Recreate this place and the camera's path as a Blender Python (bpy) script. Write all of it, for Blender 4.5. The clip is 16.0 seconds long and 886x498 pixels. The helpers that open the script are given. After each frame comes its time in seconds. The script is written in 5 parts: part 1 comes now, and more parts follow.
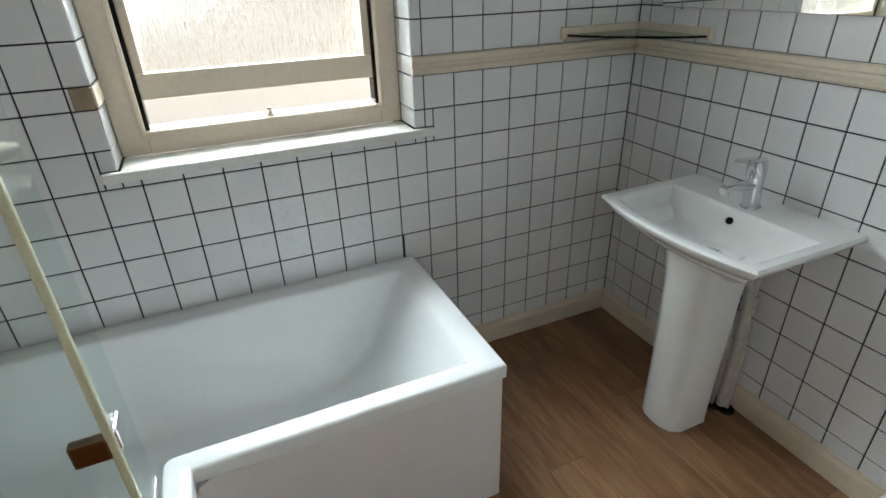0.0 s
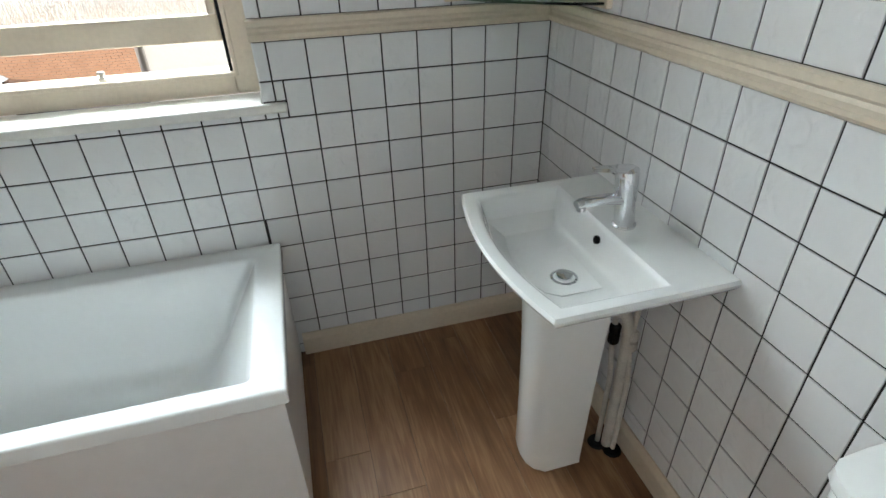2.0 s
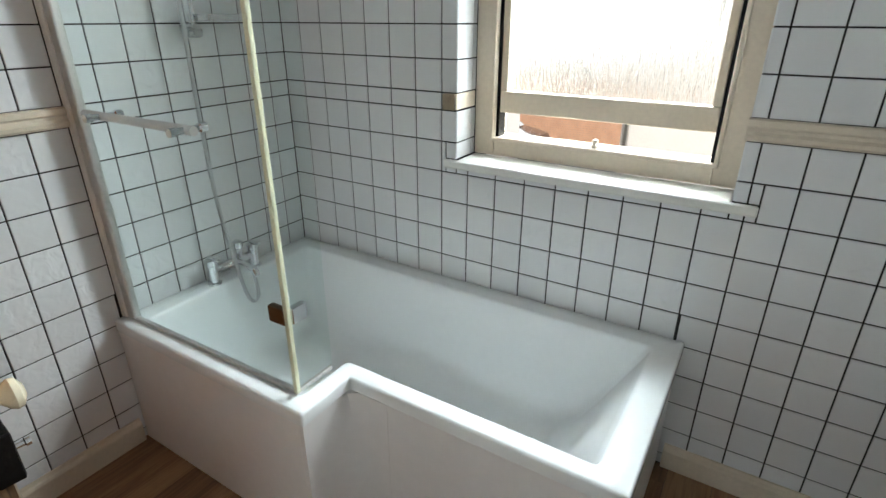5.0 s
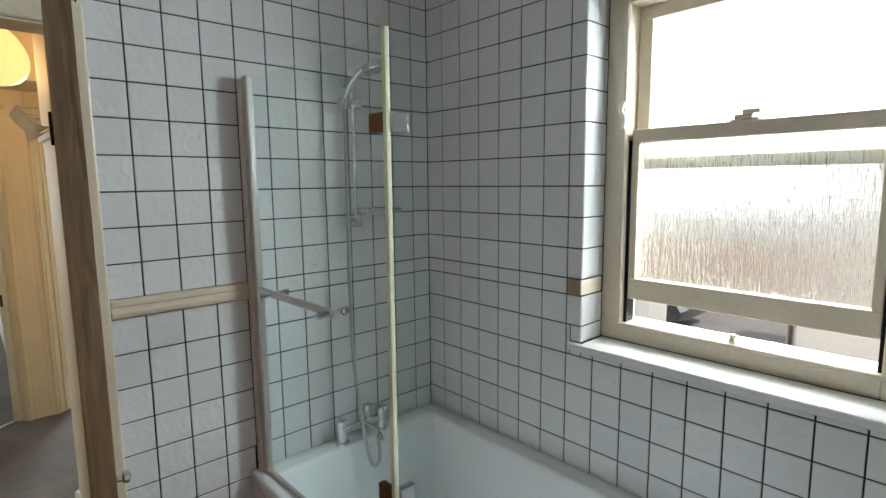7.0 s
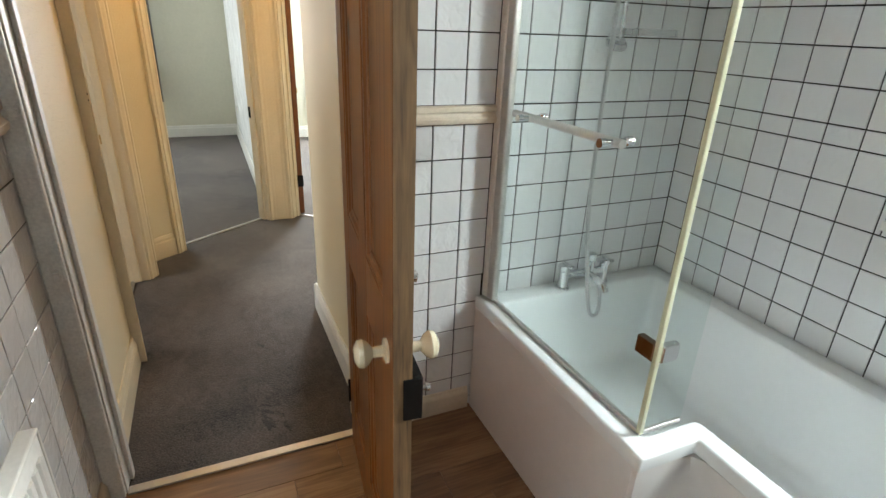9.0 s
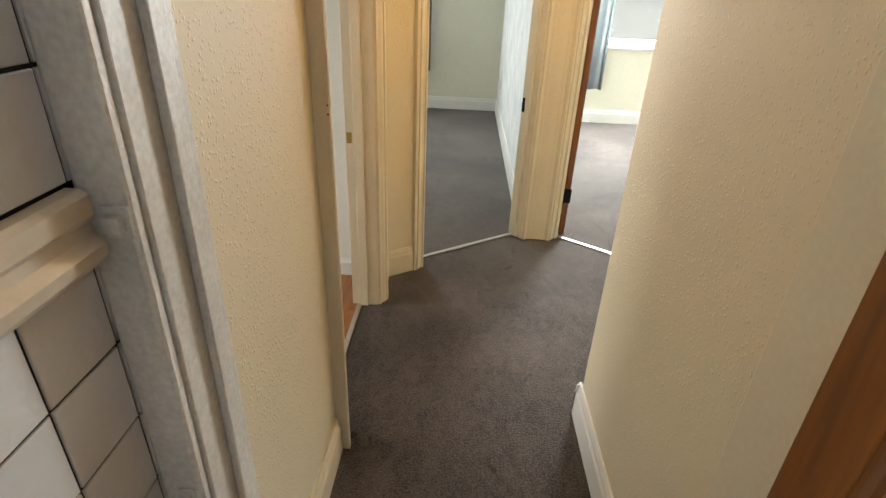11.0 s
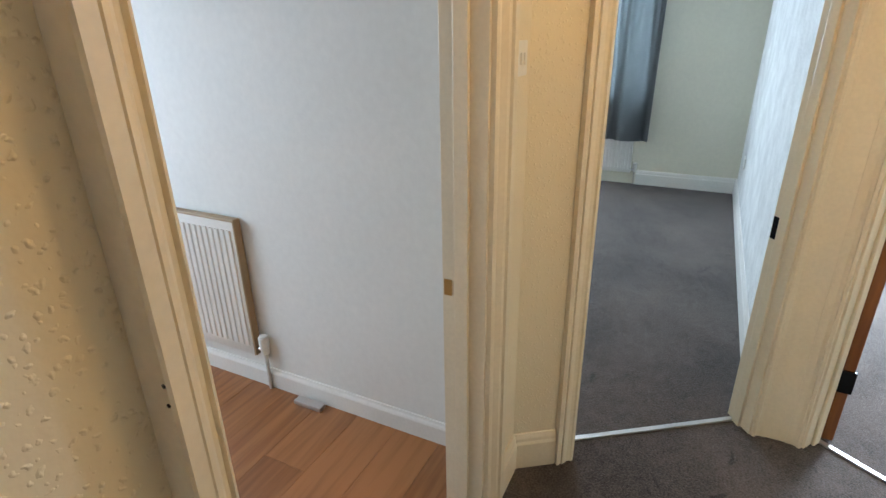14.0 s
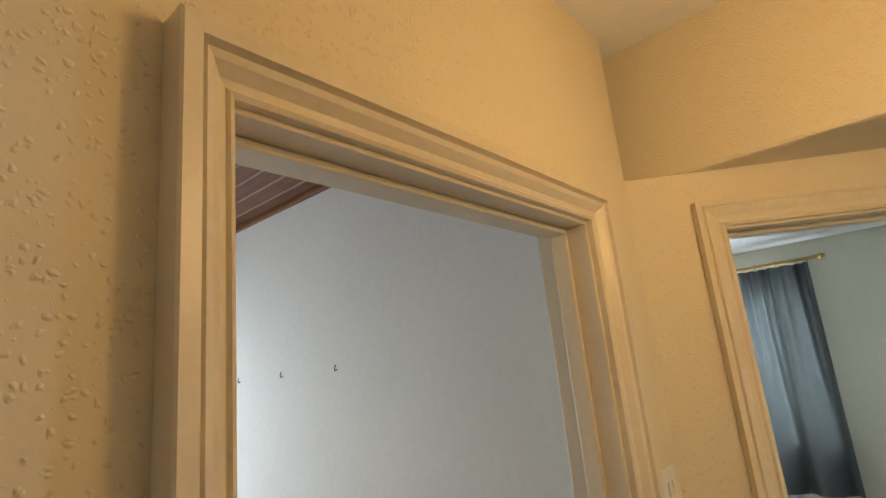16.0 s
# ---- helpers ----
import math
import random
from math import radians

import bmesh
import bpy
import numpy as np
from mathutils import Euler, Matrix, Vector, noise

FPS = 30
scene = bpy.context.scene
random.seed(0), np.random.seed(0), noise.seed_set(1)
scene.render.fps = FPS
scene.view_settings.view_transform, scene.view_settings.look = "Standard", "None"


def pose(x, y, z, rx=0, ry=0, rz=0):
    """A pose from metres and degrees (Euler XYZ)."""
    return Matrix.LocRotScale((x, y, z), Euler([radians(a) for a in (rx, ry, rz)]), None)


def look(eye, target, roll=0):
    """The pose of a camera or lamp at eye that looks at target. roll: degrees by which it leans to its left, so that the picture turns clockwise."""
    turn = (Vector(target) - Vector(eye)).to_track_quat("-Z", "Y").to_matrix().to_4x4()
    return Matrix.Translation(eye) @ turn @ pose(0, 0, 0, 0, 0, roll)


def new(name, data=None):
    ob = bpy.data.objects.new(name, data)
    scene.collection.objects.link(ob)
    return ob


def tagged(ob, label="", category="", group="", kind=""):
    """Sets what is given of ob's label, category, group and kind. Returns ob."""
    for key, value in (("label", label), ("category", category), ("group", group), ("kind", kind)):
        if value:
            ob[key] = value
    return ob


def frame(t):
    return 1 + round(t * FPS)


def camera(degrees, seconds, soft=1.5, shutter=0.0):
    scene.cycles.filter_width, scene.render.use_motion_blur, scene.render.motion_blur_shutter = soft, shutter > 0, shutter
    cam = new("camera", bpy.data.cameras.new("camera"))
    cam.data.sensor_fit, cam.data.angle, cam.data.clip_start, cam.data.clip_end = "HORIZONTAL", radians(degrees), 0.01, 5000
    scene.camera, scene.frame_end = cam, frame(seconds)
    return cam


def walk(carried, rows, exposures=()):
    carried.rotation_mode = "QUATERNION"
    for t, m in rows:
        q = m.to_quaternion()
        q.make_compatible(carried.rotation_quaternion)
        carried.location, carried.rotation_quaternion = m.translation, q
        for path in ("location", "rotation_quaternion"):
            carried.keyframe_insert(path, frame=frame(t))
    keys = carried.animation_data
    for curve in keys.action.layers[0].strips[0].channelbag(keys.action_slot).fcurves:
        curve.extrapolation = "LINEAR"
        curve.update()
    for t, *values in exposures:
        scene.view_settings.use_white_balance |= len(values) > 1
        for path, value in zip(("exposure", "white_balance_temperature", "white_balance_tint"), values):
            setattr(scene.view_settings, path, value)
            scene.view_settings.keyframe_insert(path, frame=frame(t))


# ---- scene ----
cam = camera(80.2, 16.0)
PATH = [
    (0, (-1.542, -1.656, 1.446), (-0.842, -0.028, 0.52), -1.9),
    (0.5, (-1.42, -1.627, 1.412), (-0.686, -0.068, 0.397), -2.5),
    (1, (-1.225, -1.594, 1.418), (-0.465, -0.067, 0.375), -1.9),
    (1.5, (-1.035, -1.619, 1.419), (-0.326, -0.065, 0.378), -1.9),
    (2, (-0.821, -1.644, 1.435), (-0.379, -0.008, 0.373), -1.6),
    (2.5, (-0.778, -1.659, 1.442), (-0.593, 0.015, 0.362), -0.4),
    (3, (-0.834, -1.639, 1.411), (-0.892, 0.04, 0.326), 0.6),
    (3.5, (-0.921, -1.616, 1.381), (-1.173, 0.048, 0.3), 1.4),
    (4, (-0.936, -1.604, 1.399), (-1.419, 0.033, 0.355), 0.6),
    (4.5, (-0.904, -1.603, 1.426), (-1.632, 0.005, 0.483), 0.2),
    (5, (-0.867, -1.608, 1.453), (-1.831, -0.052, 0.648), 0.1),
    (5.2, (-0.855, -1.614, 1.466), (-1.902, -0.077, 0.732), 0.2),
    (7.3, (-0.788, -1.591, 1.567), (-2.272, -0.273, 1.32), -0.2),
    (7.5, (-0.806, -1.61, 1.563), (-2.297, -0.308, 1.281), 0.1),
    (8, (-0.846, -1.654, 1.513), (-2.394, -0.462, 1.085), 0.6),
    (8.5, (-0.909, -1.683, 1.477), (-2.529, -0.689, 0.853), 1.2),
    (9, (-1.063, -1.735, 1.445), (-2.743, -0.978, 0.668), 2.2),
    (9.5, (-1.267, -1.781, 1.459), (-3.024, -1.303, 0.632), 2.4),
    (10, (-1.543, -1.779, 1.468), (-3.361, -1.611, 0.651), 1.7),
    (10.2, (-1.664, -1.783, 1.481), (-3.493, -1.722, 0.673), 1.5),
    (12.3, (-2.725, -1.816, 1.349), (-4.36, -2.029, 0.218), 1.4),
    (12.5, (-2.789, -1.783, 1.332), (-4.39, -2.084, 0.172), 0.3),
    (13, (-2.954, -1.759, 1.342), (-4.485, -2.234, 0.147), -0.2),
    (13.5, (-3.078, -1.74, 1.391), (-4.652, -2.38, 0.336), -0.4),
    (14, (-3.171, -1.718, 1.47), (-4.825, -2.547, 0.71), -1.0),
    (14.5, (-3.216, -1.72, 1.561), (-4.909, -2.721, 1.2), -2.5),
    (15, (-3.222, -1.708, 1.638), (-4.873, -2.838, 1.655), -3.6),
    (15.5, (-3.22, -1.69, 1.684), (-4.777, -2.908, 1.993), -5.2),
    (16, (-3.232, -1.678, 1.707), (-4.72, -2.933, 2.166), -5.7),
]
walk(cam, [(t, look(eye, target, roll)) for t, eye, target, roll in PATH],
     [(0.0, -0.2, 6500, 10), (1.0, -0.1, 6500, 10), (3.5, 0.3, 6500, 10), (5.0, 0.0, 6500, 10), (7.5, -0.5, 6500, 10), (8.0, -0.22, 6500, 10), (8.5, 0.0, 6600, 10), (9.0, 0.25, 6700, 10), (9.5, 0.15, 6800, 10), (10.0, 0.35, 7300, 10),
      (12.5, 0.3, 5600, 10), (13.0, 0.45, 5500, 10), (13.5, 0.32, 4950, 10), (14.5, 0.1, 6300, 10), (15.2, -0.15, 6500, 10), (16.0, -0.42, 6250, 10)])

# ---------------------------------------------------------------- world and lights
world = bpy.data.worlds.new("world")
scene.world = world
world.use_nodes = True
wn = world.node_tree
wn.nodes.clear()
sky = wn.nodes.new("ShaderNodeTexSky")
sky.sky_type = 'NISHITA'
sky.sun_disc = False
sky.sun_elevation = radians(40)
sky.sun_rotation = radians(200)
sky.air_density, sky.dust_density = 1.5, 4.0
bg = wn.nodes.new("ShaderNodeBackground")
bg.inputs["Strength"].default_value = 0.15
wo = wn.nodes.new("ShaderNodeOutputWorld")
wn.links.new(sky.outputs[0], bg.inputs[0])
wn.links.new(bg.outputs[0], wo.inputs[0])


def area_lamp(name, m, sx, sy, watts, color):
    d = bpy.data.lights.new(name, 'AREA')
    d.shape, d.size, d.size_y, d.energy, d.color = 'RECTANGLE', sx, sy, watts, color
    ob = new(name, d)
    ob.matrix_world = m
    return ob


sun_data = bpy.data.lights.new("sun", 'SUN')
sun_data.energy, sun_data.angle, sun_data.color = 5.0, radians(3), (1.0, 0.95, 0.88)
sun = new("sun", sun_data)
sun.matrix_world = look((6, -5, 10), (0, 0, 0))
DAY = (0.86, 0.95, 1.0)
area_lamp("daylight_bathroom", look((-1.36, 0.66, 1.98), (-1.66, -0.80, 0.55)), 1.0, 0.85, 130, (0.85, 0.96, 1.0))
area_lamp("daylight_back_room", look((-8.80, -3.30, 1.55), (-6.0, -2.6, 0.8)), 1.7, 1.2, 150, DAY)
area_lamp("daylight_front_room", look((-8.42, 0.3, 1.5), (-6.0, -0.2, 0.4)), 1.0, 1.2, 340, DAY)
area_lamp("daylight_side_room", look((-3.6, -5.0, 1.5), (-4.3, -3.0, 0.9)), 1.2, 1.2, 31, DAY)
bulb = bpy.data.lights.new("hall_bulb", 'POINT')
bulb.energy, bulb.color, bulb.shadow_soft_size = 14.0, (1.0, 0.605, 0.225), 0.10
new("hall_bulb", bulb).location = (-4.05, -1.40, 2.12)

# ---------------------------------------------------------------- materials


def nodes_of(name):
    m = bpy.data.materials.new(name)
    m.use_nodes = True
    t = m.node_tree
    return m, t, t.nodes["Principled BSDF"]


def plain(name, color, rough=0.5, metal=0.0, spread=0.06, scale=6.0, bump=0.0, bump_scale=120.0, coat=0.0, piece=0.0):
    """Painted or moulded surface with two scales of variation."""
    m, t, b = nodes_of(name)
    L, N = t.links.new, t.nodes.new
    tc = N("ShaderNodeTexCoord")
    n1, n2 = N("ShaderNodeTexNoise"), N("ShaderNodeTexNoise")
    n1.inputs["Scale"].default_value, n2.inputs["Scale"].default_value = scale, scale * 14
    n1.inputs["Detail"].default_value = 5
    L(tc.outputs["Object"], n1.inputs["Vector"])
    L(tc.outputs["Object"], n2.inputs["Vector"])
    mix = N("ShaderNodeMath")
    mix.operation = 'ADD'
    L(n1.outputs["Fac"], mix.inputs[0])
    L(n2.outputs["Fac"], mix.inputs[1])
    src = mix.outputs[0]
    if piece:
        oi = N("ShaderNodeObjectInfo")
        ma = N("ShaderNodeMath")
        ma.operation = 'MULTIPLY_ADD'
        L(oi.outputs["Random"], ma.inputs[0])
        ma.inputs[1].default_value = piece
        L(src, ma.inputs[2])
        src = ma.outputs[0]
    r = N("ShaderNodeMapRange")
    r.inputs[1].default_value, r.inputs[2].default_value = 0.6, 1.4 + piece
    r.inputs[3].default_value, r.inputs[4].default_value = 1 - spread, 1 + spread * 0.5
    L(src, r.inputs[0])
    mul = N("ShaderNodeVectorMath")
    mul.operation = 'SCALE'
    mul.inputs[0].default_value = color
    L(r.outputs[0], mul.inputs["Scale"])
    L(mul.outputs[0], b.inputs["Base Color"])
    b.inputs["Roughness"].default_value, b.inputs["Metallic"].default_value = rough, metal
    b.inputs["Coat Weight"].default_value = coat
    if bump:
        n3 = N("ShaderNodeTexNoise")
        n3.inputs["Scale"].default_value = bump_scale
        n3.inputs["Detail"].default_value = 3
        L(tc.outputs["Object"], n3.inputs["Vector"])
        bp = N("ShaderNodeBump")
        bp.inputs["Strength"].default_value, bp.inputs["Distance"].default_value = bump, 0.004
        L(n3.outputs["Fac"], bp.inputs["Height"])
        L(bp.outputs[0], b.inputs["Normal"])
    return m


def wood(name, dark, light, along=1, rough=0.45, size=1.0, bump=0.15, rand=0.5, knots=0.0):
    m, t, b = nodes_of(name)
    L, N = t.links.new, t.nodes.new
    geo, oi = N("ShaderNodeNewGeometry"), N("ShaderNodeObjectInfo")
    add = N("ShaderNodeVectorMath")
    add.operation = 'MULTIPLY_ADD'
    comb = N("ShaderNodeCombineXYZ")
    for k in range(3):
        L(oi.outputs["Random"], comb.inputs[k])
    add.inputs[1].default_value = (17, 31, 23)
    L(comb.outputs[0], add.inputs[0])
    L(geo.outputs["Position"], add.inputs[2])
    mp = N("ShaderNodeMapping")
    sc = [14 / size] * 3
    sc[along] = 1.1 / size
    mp.inputs["Scale"].default_value = sc
    L(add.outputs[0], mp.inputs[0])
    n1, n2 = N("ShaderNodeTexNoise"), N("ShaderNodeTexNoise")
    n1.inputs["Scale"].default_value, n1.inputs["Detail"].default_value, n1.inputs["Distortion"].default_value = 1.3, 8, 2.2
    n2.inputs["Scale"].default_value, n2.inputs["Detail"].default_value = 7, 6
    L(mp.outputs[0], n1.inputs["Vector"])
    L(mp.outputs[0], n2.inputs["Vector"])
    w = N("ShaderNodeMath")
    w.operation = 'MULTIPLY_ADD'
    w.inputs[1].default_value = 0.45
    L(n2.outputs["Fac"], w.inputs[0])
    L(n1.outputs["Fac"], w.inputs[2])
    s = N("ShaderNodeMath")
    s.operation = 'MULTIPLY_ADD'
    s.inputs[1].default_value = rand * 0.5
    L(oi.outputs["Random"], s.inputs[0])
    L(w.outputs[0], s.inputs[2])
    ramp = N("ShaderNodeValToRGB")
    e = ramp.color_ramp.elements
    e[0].position, e[0].color = 0.45, (*dark, 1)
    e[1].position, e[1].color = 1.0 + 0.1 * rand, (*light, 1)
    L(s.outputs[0], ramp.inputs[0])
    out = ramp.outputs[0]
    if knots:
        v = N("ShaderNodeTexVoronoi")
        v.inputs["Scale"].default_value = knots
        mp2 = N("ShaderNodeMapping")
        ks = [1.0] * 3
        ks[along] = 0.55
        mp2.inputs["Scale"].default_value = ks
        L(add.outputs[0], mp2.inputs[0])
        L(mp2.outputs[0], v.inputs["Vector"])
        kr = N("ShaderNodeMapRange")
        kr.inputs[1].default_value, kr.inputs[2].default_value = 0.04, 0.13
        L(v.outputs["Distance"], kr.inputs[0])
        mx = N("ShaderNodeMix")
        mx.data_type = 'RGBA'
        mx.inputs[6].default_value = (*[c * 0.35 for c in dark], 1)
        L(kr.outputs[0], mx.inputs[0])
        L(out, mx.inputs[7])
        out = mx.outputs[2]
    L(out, b.inputs["Base Color"])
    b.inputs["Roughness"].default_value = rough
    bp = N("ShaderNodeBump")
    bp.inputs["Strength"].default_value, bp.inputs["Distance"].default_value = bump, 0.002
    L(n2.outputs["Fac"], bp.inputs["Height"])
    L(bp.outputs[0], b.inputs["Normal"])
    return m


def vinyl(name):
    """Printed oak plank: broad cathedral figure, fine fibres, dark flecks, a tone of its own for each plank."""
    m, t, b = nodes_of(name)
    L, N = t.links.new, t.nodes.new
    geo, oi = N("ShaderNodeNewGeometry"), N("ShaderNodeObjectInfo")
    off = N("ShaderNodeVectorMath")
    off.operation = 'SCALE'
    off.inputs[0].default_value = (17, 31, 23)
    L(oi.outputs["Random"], off.inputs["Scale"])
    add = N("ShaderNodeVectorMath")
    L(off.outputs[0], add.inputs[0])
    L(geo.outputs["Position"], add.inputs[1])

    def noise(scale, detail, distortion):
        mp, n = N("ShaderNodeMapping"), N("ShaderNodeTexNoise")
        mp.inputs["Scale"].default_value = scale
        n.inputs["Scale"].default_value, n.inputs["Detail"].default_value, n.inputs["Distortion"].default_value = 1.0, detail, distortion
        L(add.outputs[0], mp.inputs[0])
        L(mp.outputs[0], n.inputs["Vector"])
        return n.outputs["Fac"]
    figure, fibre, blotch = noise((15, 1.7, 15), 4, 2.4), noise((150, 6, 150), 4, 0.4), noise((5, 2.2, 5), 3, 0.5)
    total = None
    for src, w in ((figure, 0.55), (fibre, 0.42), (blotch, 0.55), (oi.outputs["Random"], 0.16)):
        ma = N("ShaderNodeMath")
        ma.operation = 'MULTIPLY_ADD'
        L(src, ma.inputs[0])
        ma.inputs[1].default_value = w
        if total:
            L(total, ma.inputs[2])
        else:
            ma.inputs[2].default_value = 0.0
        total = ma.outputs[0]
    ramp = N("ShaderNodeValToRGB")
    e = ramp.color_ramp.elements
    e[0].position, e[0].color = 0.52, (0.098, 0.045, 0.019, 1)
    e[1].position, e[1].color = 1.0, (0.32, 0.180, 0.090, 1)
    mid = ramp.color_ramp.elements.new(0.80)
    mid.color = (0.205, 0.100, 0.044, 1)
    L(total, ramp.inputs[0])
    L(ramp.outputs[0], b.inputs["Base Color"])
    b.inputs["Roughness"].default_value = 0.42
    bp = N("ShaderNodeBump")
    bp.inputs["Strength"].default_value, bp.inputs["Distance"].default_value = 0.12, 0.002
    L(fibre, bp.inputs["Height"])
    L(bp.outputs[0], b.inputs["Normal"])
    return m


def glaze(name):
    """Hand-dipped white glaze, rippled differently on each tile."""
    m, t, b = nodes_of(name)
    L, N = t.links.new, t.nodes.new
    geo, oi = N("ShaderNodeNewGeometry"), N("ShaderNodeObjectInfo")
    r = N("ShaderNodeMapRange")
    r.inputs[3].default_value, r.inputs[4].default_value = 0.94, 1.02
    L(oi.outputs["Random"], r.inputs[0])
    n0 = N("ShaderNodeTexNoise")
    n0.inputs["Scale"].default_value = 3.0
    L(geo.outputs["Position"], n0.inputs["Vector"])
    r0 = N("ShaderNodeMapRange")
    r0.inputs[3].default_value, r0.inputs[4].default_value = 0.93, 1.04
    L(n0.outputs["Fac"], r0.inputs[0])
    mm = N("ShaderNodeMath")
    mm.operation = 'MULTIPLY'
    L(r.outputs[0], mm.inputs[0])
    L(r0.outputs[0], mm.inputs[1])
    mul = N("ShaderNodeVectorMath")
    mul.operation = 'SCALE'
    mul.inputs[0].default_value = (0.74, 0.745, 0.75)
    L(mm.outputs[0], mul.inputs["Scale"])
    L(mul.outputs[0], b.inputs["Base Color"])
    b.inputs["Roughness"].default_value = 0.09
    n = N("ShaderNodeTexNoise")
    n.inputs["Scale"].default_value, n.inputs["Detail"].default_value, n.inputs["Distortion"].default_value = 26, 1.5, 0.8
    L(geo.outputs["Position"], n.inputs["Vector"])
    st = N("ShaderNodeMapRange")
    st.inputs[3].default_value, st.inputs[4].default_value = 0.12, 0.6
    L(oi.outputs["Random"], st.inputs[0])
    bp = N("ShaderNodeBump")
    bp.inputs["Distance"].default_value = 0.007
    L(st.outputs[0], bp.inputs["Strength"])
    L(n.outputs["Fac"], bp.inputs["Height"])
    L(bp.outputs[0], b.inputs["Normal"])
    return m


def carpet(name, c1, c2):
    """Cut pile: tufts, brushed patches and short dark scuffs."""
    m, t, b = nodes_of(name)
    L, N = t.links.new, t.nodes.new
    geo = N("ShaderNodeNewGeometry")

    def noise(scale, detail, distortion=0.0):
        n = N("ShaderNodeTexNoise")
        mp = N("ShaderNodeMapping")
        mp.inputs["Scale"].default_value = scale
        n.inputs["Scale"].default_value, n.inputs["Detail"].default_value, n.inputs["Distortion"].default_value = 1.0, detail, distortion
        L(geo.outputs["Position"], mp.inputs[0])
        L(mp.outputs[0], n.inputs["Vector"])
        return n.outputs["Fac"]
    patch, tuft, brush, scuff = noise((1.6, 1.6, 1.6), 5, 0.6), noise((150, 150, 150), 3), noise((11, 15, 11), 6, 1.4), noise((5, 11, 5), 6, 1.8)
    total = None
    for src, w in ((patch, 0.50), (tuft, 0.66), (brush, 0.26)):
        ma = N("ShaderNodeMath")
        ma.operation = 'MULTIPLY_ADD'
        L(src, ma.inputs[0])
        ma.inputs[1].default_value = w
        if total:
            L(total, ma.inputs[2])
        else:
            ma.inputs[2].default_value = 0.0
        total = ma.outputs[0]
    ramp = N("ShaderNodeValToRGB")
    e = ramp.color_ramp.elements
    e[0].position, e[0].color = 0.53, (*c1, 1)
    e[1].position, e[1].color = 0.90, (*c2, 1)
    L(total, ramp.inputs[0])
    sr = N("ShaderNodeMapRange")
    sr.inputs[1].default_value, sr.inputs[2].default_value = 0.66, 0.71
    sr.inputs[3].default_value, sr.inputs[4].default_value = 1.0, 0.45
    L(scuff, sr.inputs[0])
    dark = N("ShaderNodeVectorMath")
    dark.operation = 'SCALE'
    L(ramp.outputs[0], dark.inputs[0])
    L(sr.outputs[0], dark.inputs["Scale"])
    L(dark.outputs[0], b.inputs["Base Color"])
    b.inputs["Roughness"].default_value = 1.0
    b.inputs["Specular IOR Level"].default_value = 0.1
    b.inputs["Sheen Weight"].default_value = 0.25
    bp = N("ShaderNodeBump")
    bp.inputs["Strength"].default_value, bp.inputs["Distance"].default_value = 0.9, 0.006
    L(total, bp.inputs["Height"])
    L(bp.outputs[0], b.inputs["Normal"])
    return m


def woodchip(name, color):
    """Painted woodchip paper: smooth ground with scattered raised chips."""
    m, t, b = nodes_of(name)
    L, N = t.links.new, t.nodes.new
    geo = N("ShaderNodeNewGeometry")
    n0 = N("ShaderNodeTexNoise")
    n0.inputs["Scale"].default_value, n0.inputs["Detail"].default_value = 2.0, 4
    L(geo.outputs["Position"], n0.inputs["Vector"])
    r0 = N("ShaderNodeMapRange")
    r0.inputs[3].default_value, r0.inputs[4].default_value = 0.93, 1.04
    L(n0.outputs["Fac"], r0.inputs[0])
    mul = N("ShaderNodeVectorMath")
    mul.operation = 'SCALE'
    mul.inputs[0].default_value = color
    L(r0.outputs[0], mul.inputs["Scale"])
    L(mul.outputs[0], b.inputs["Base Color"])
    b.inputs["Roughness"].default_value = 0.6
    wob = N("ShaderNodeTexNoise")
    wob.inputs["Scale"].default_value = 70
    L(geo.outputs["Position"], wob.inputs["Vector"])
    dist = N("ShaderNodeVectorMath")
    dist.operation = 'MULTIPLY_ADD'
    dist.inputs[1].default_value = (0.014, 0.014, 0.014)
    L(wob.outputs["Color"], dist.inputs[0])
    L(geo.outputs["Position"], dist.inputs[2])
    v = N("ShaderNodeTexVoronoi")
    v.inputs["Scale"].default_value = 110
    L(dist.outputs[0], v.inputs["Vector"])
    chip = N("ShaderNodeMapRange")
    chip.inputs[1].default_value, chip.inputs[2].default_value = 0.10, 0.40
    chip.inputs[3].default_value, chip.inputs[4].default_value = 1, 0
    L(v.outputs["Distance"], chip.inputs[0])
    sel = N("ShaderNodeSeparateColor")
    L(v.outputs["Color"], sel.inputs[0])
    gt = N("ShaderNodeMath")
    gt.operation = 'GREATER_THAN'
    gt.inputs[1].default_value = 0.40
    L(sel.outputs[0], gt.inputs[0])
    hm = N("ShaderNodeMath")
    hm.operation = 'MULTIPLY'
    L(chip.outputs[0], hm.inputs[0])
    L(gt.outputs[0], hm.inputs[1])
    f = N("ShaderNodeTexNoise")
    f.inputs["Scale"].default_value = 90
    L(geo.outputs["Position"], f.inputs["Vector"])
    hs = N("ShaderNodeMath")
    hs.operation = 'MULTIPLY_ADD'
    hs.inputs[1].default_value = 0.25
    L(f.outputs["Fac"], hs.inputs[0])
    L(hm.outputs[0], hs.inputs[2])
    bp = N("ShaderNodeBump")
    bp.inputs["Strength"].default_value, bp.inputs["Distance"].default_value = 0.6, 0.0026
    L(hs.outputs[0], bp.inputs["Height"])
    L(bp.outputs[0], b.inputs["Normal"])
    return m


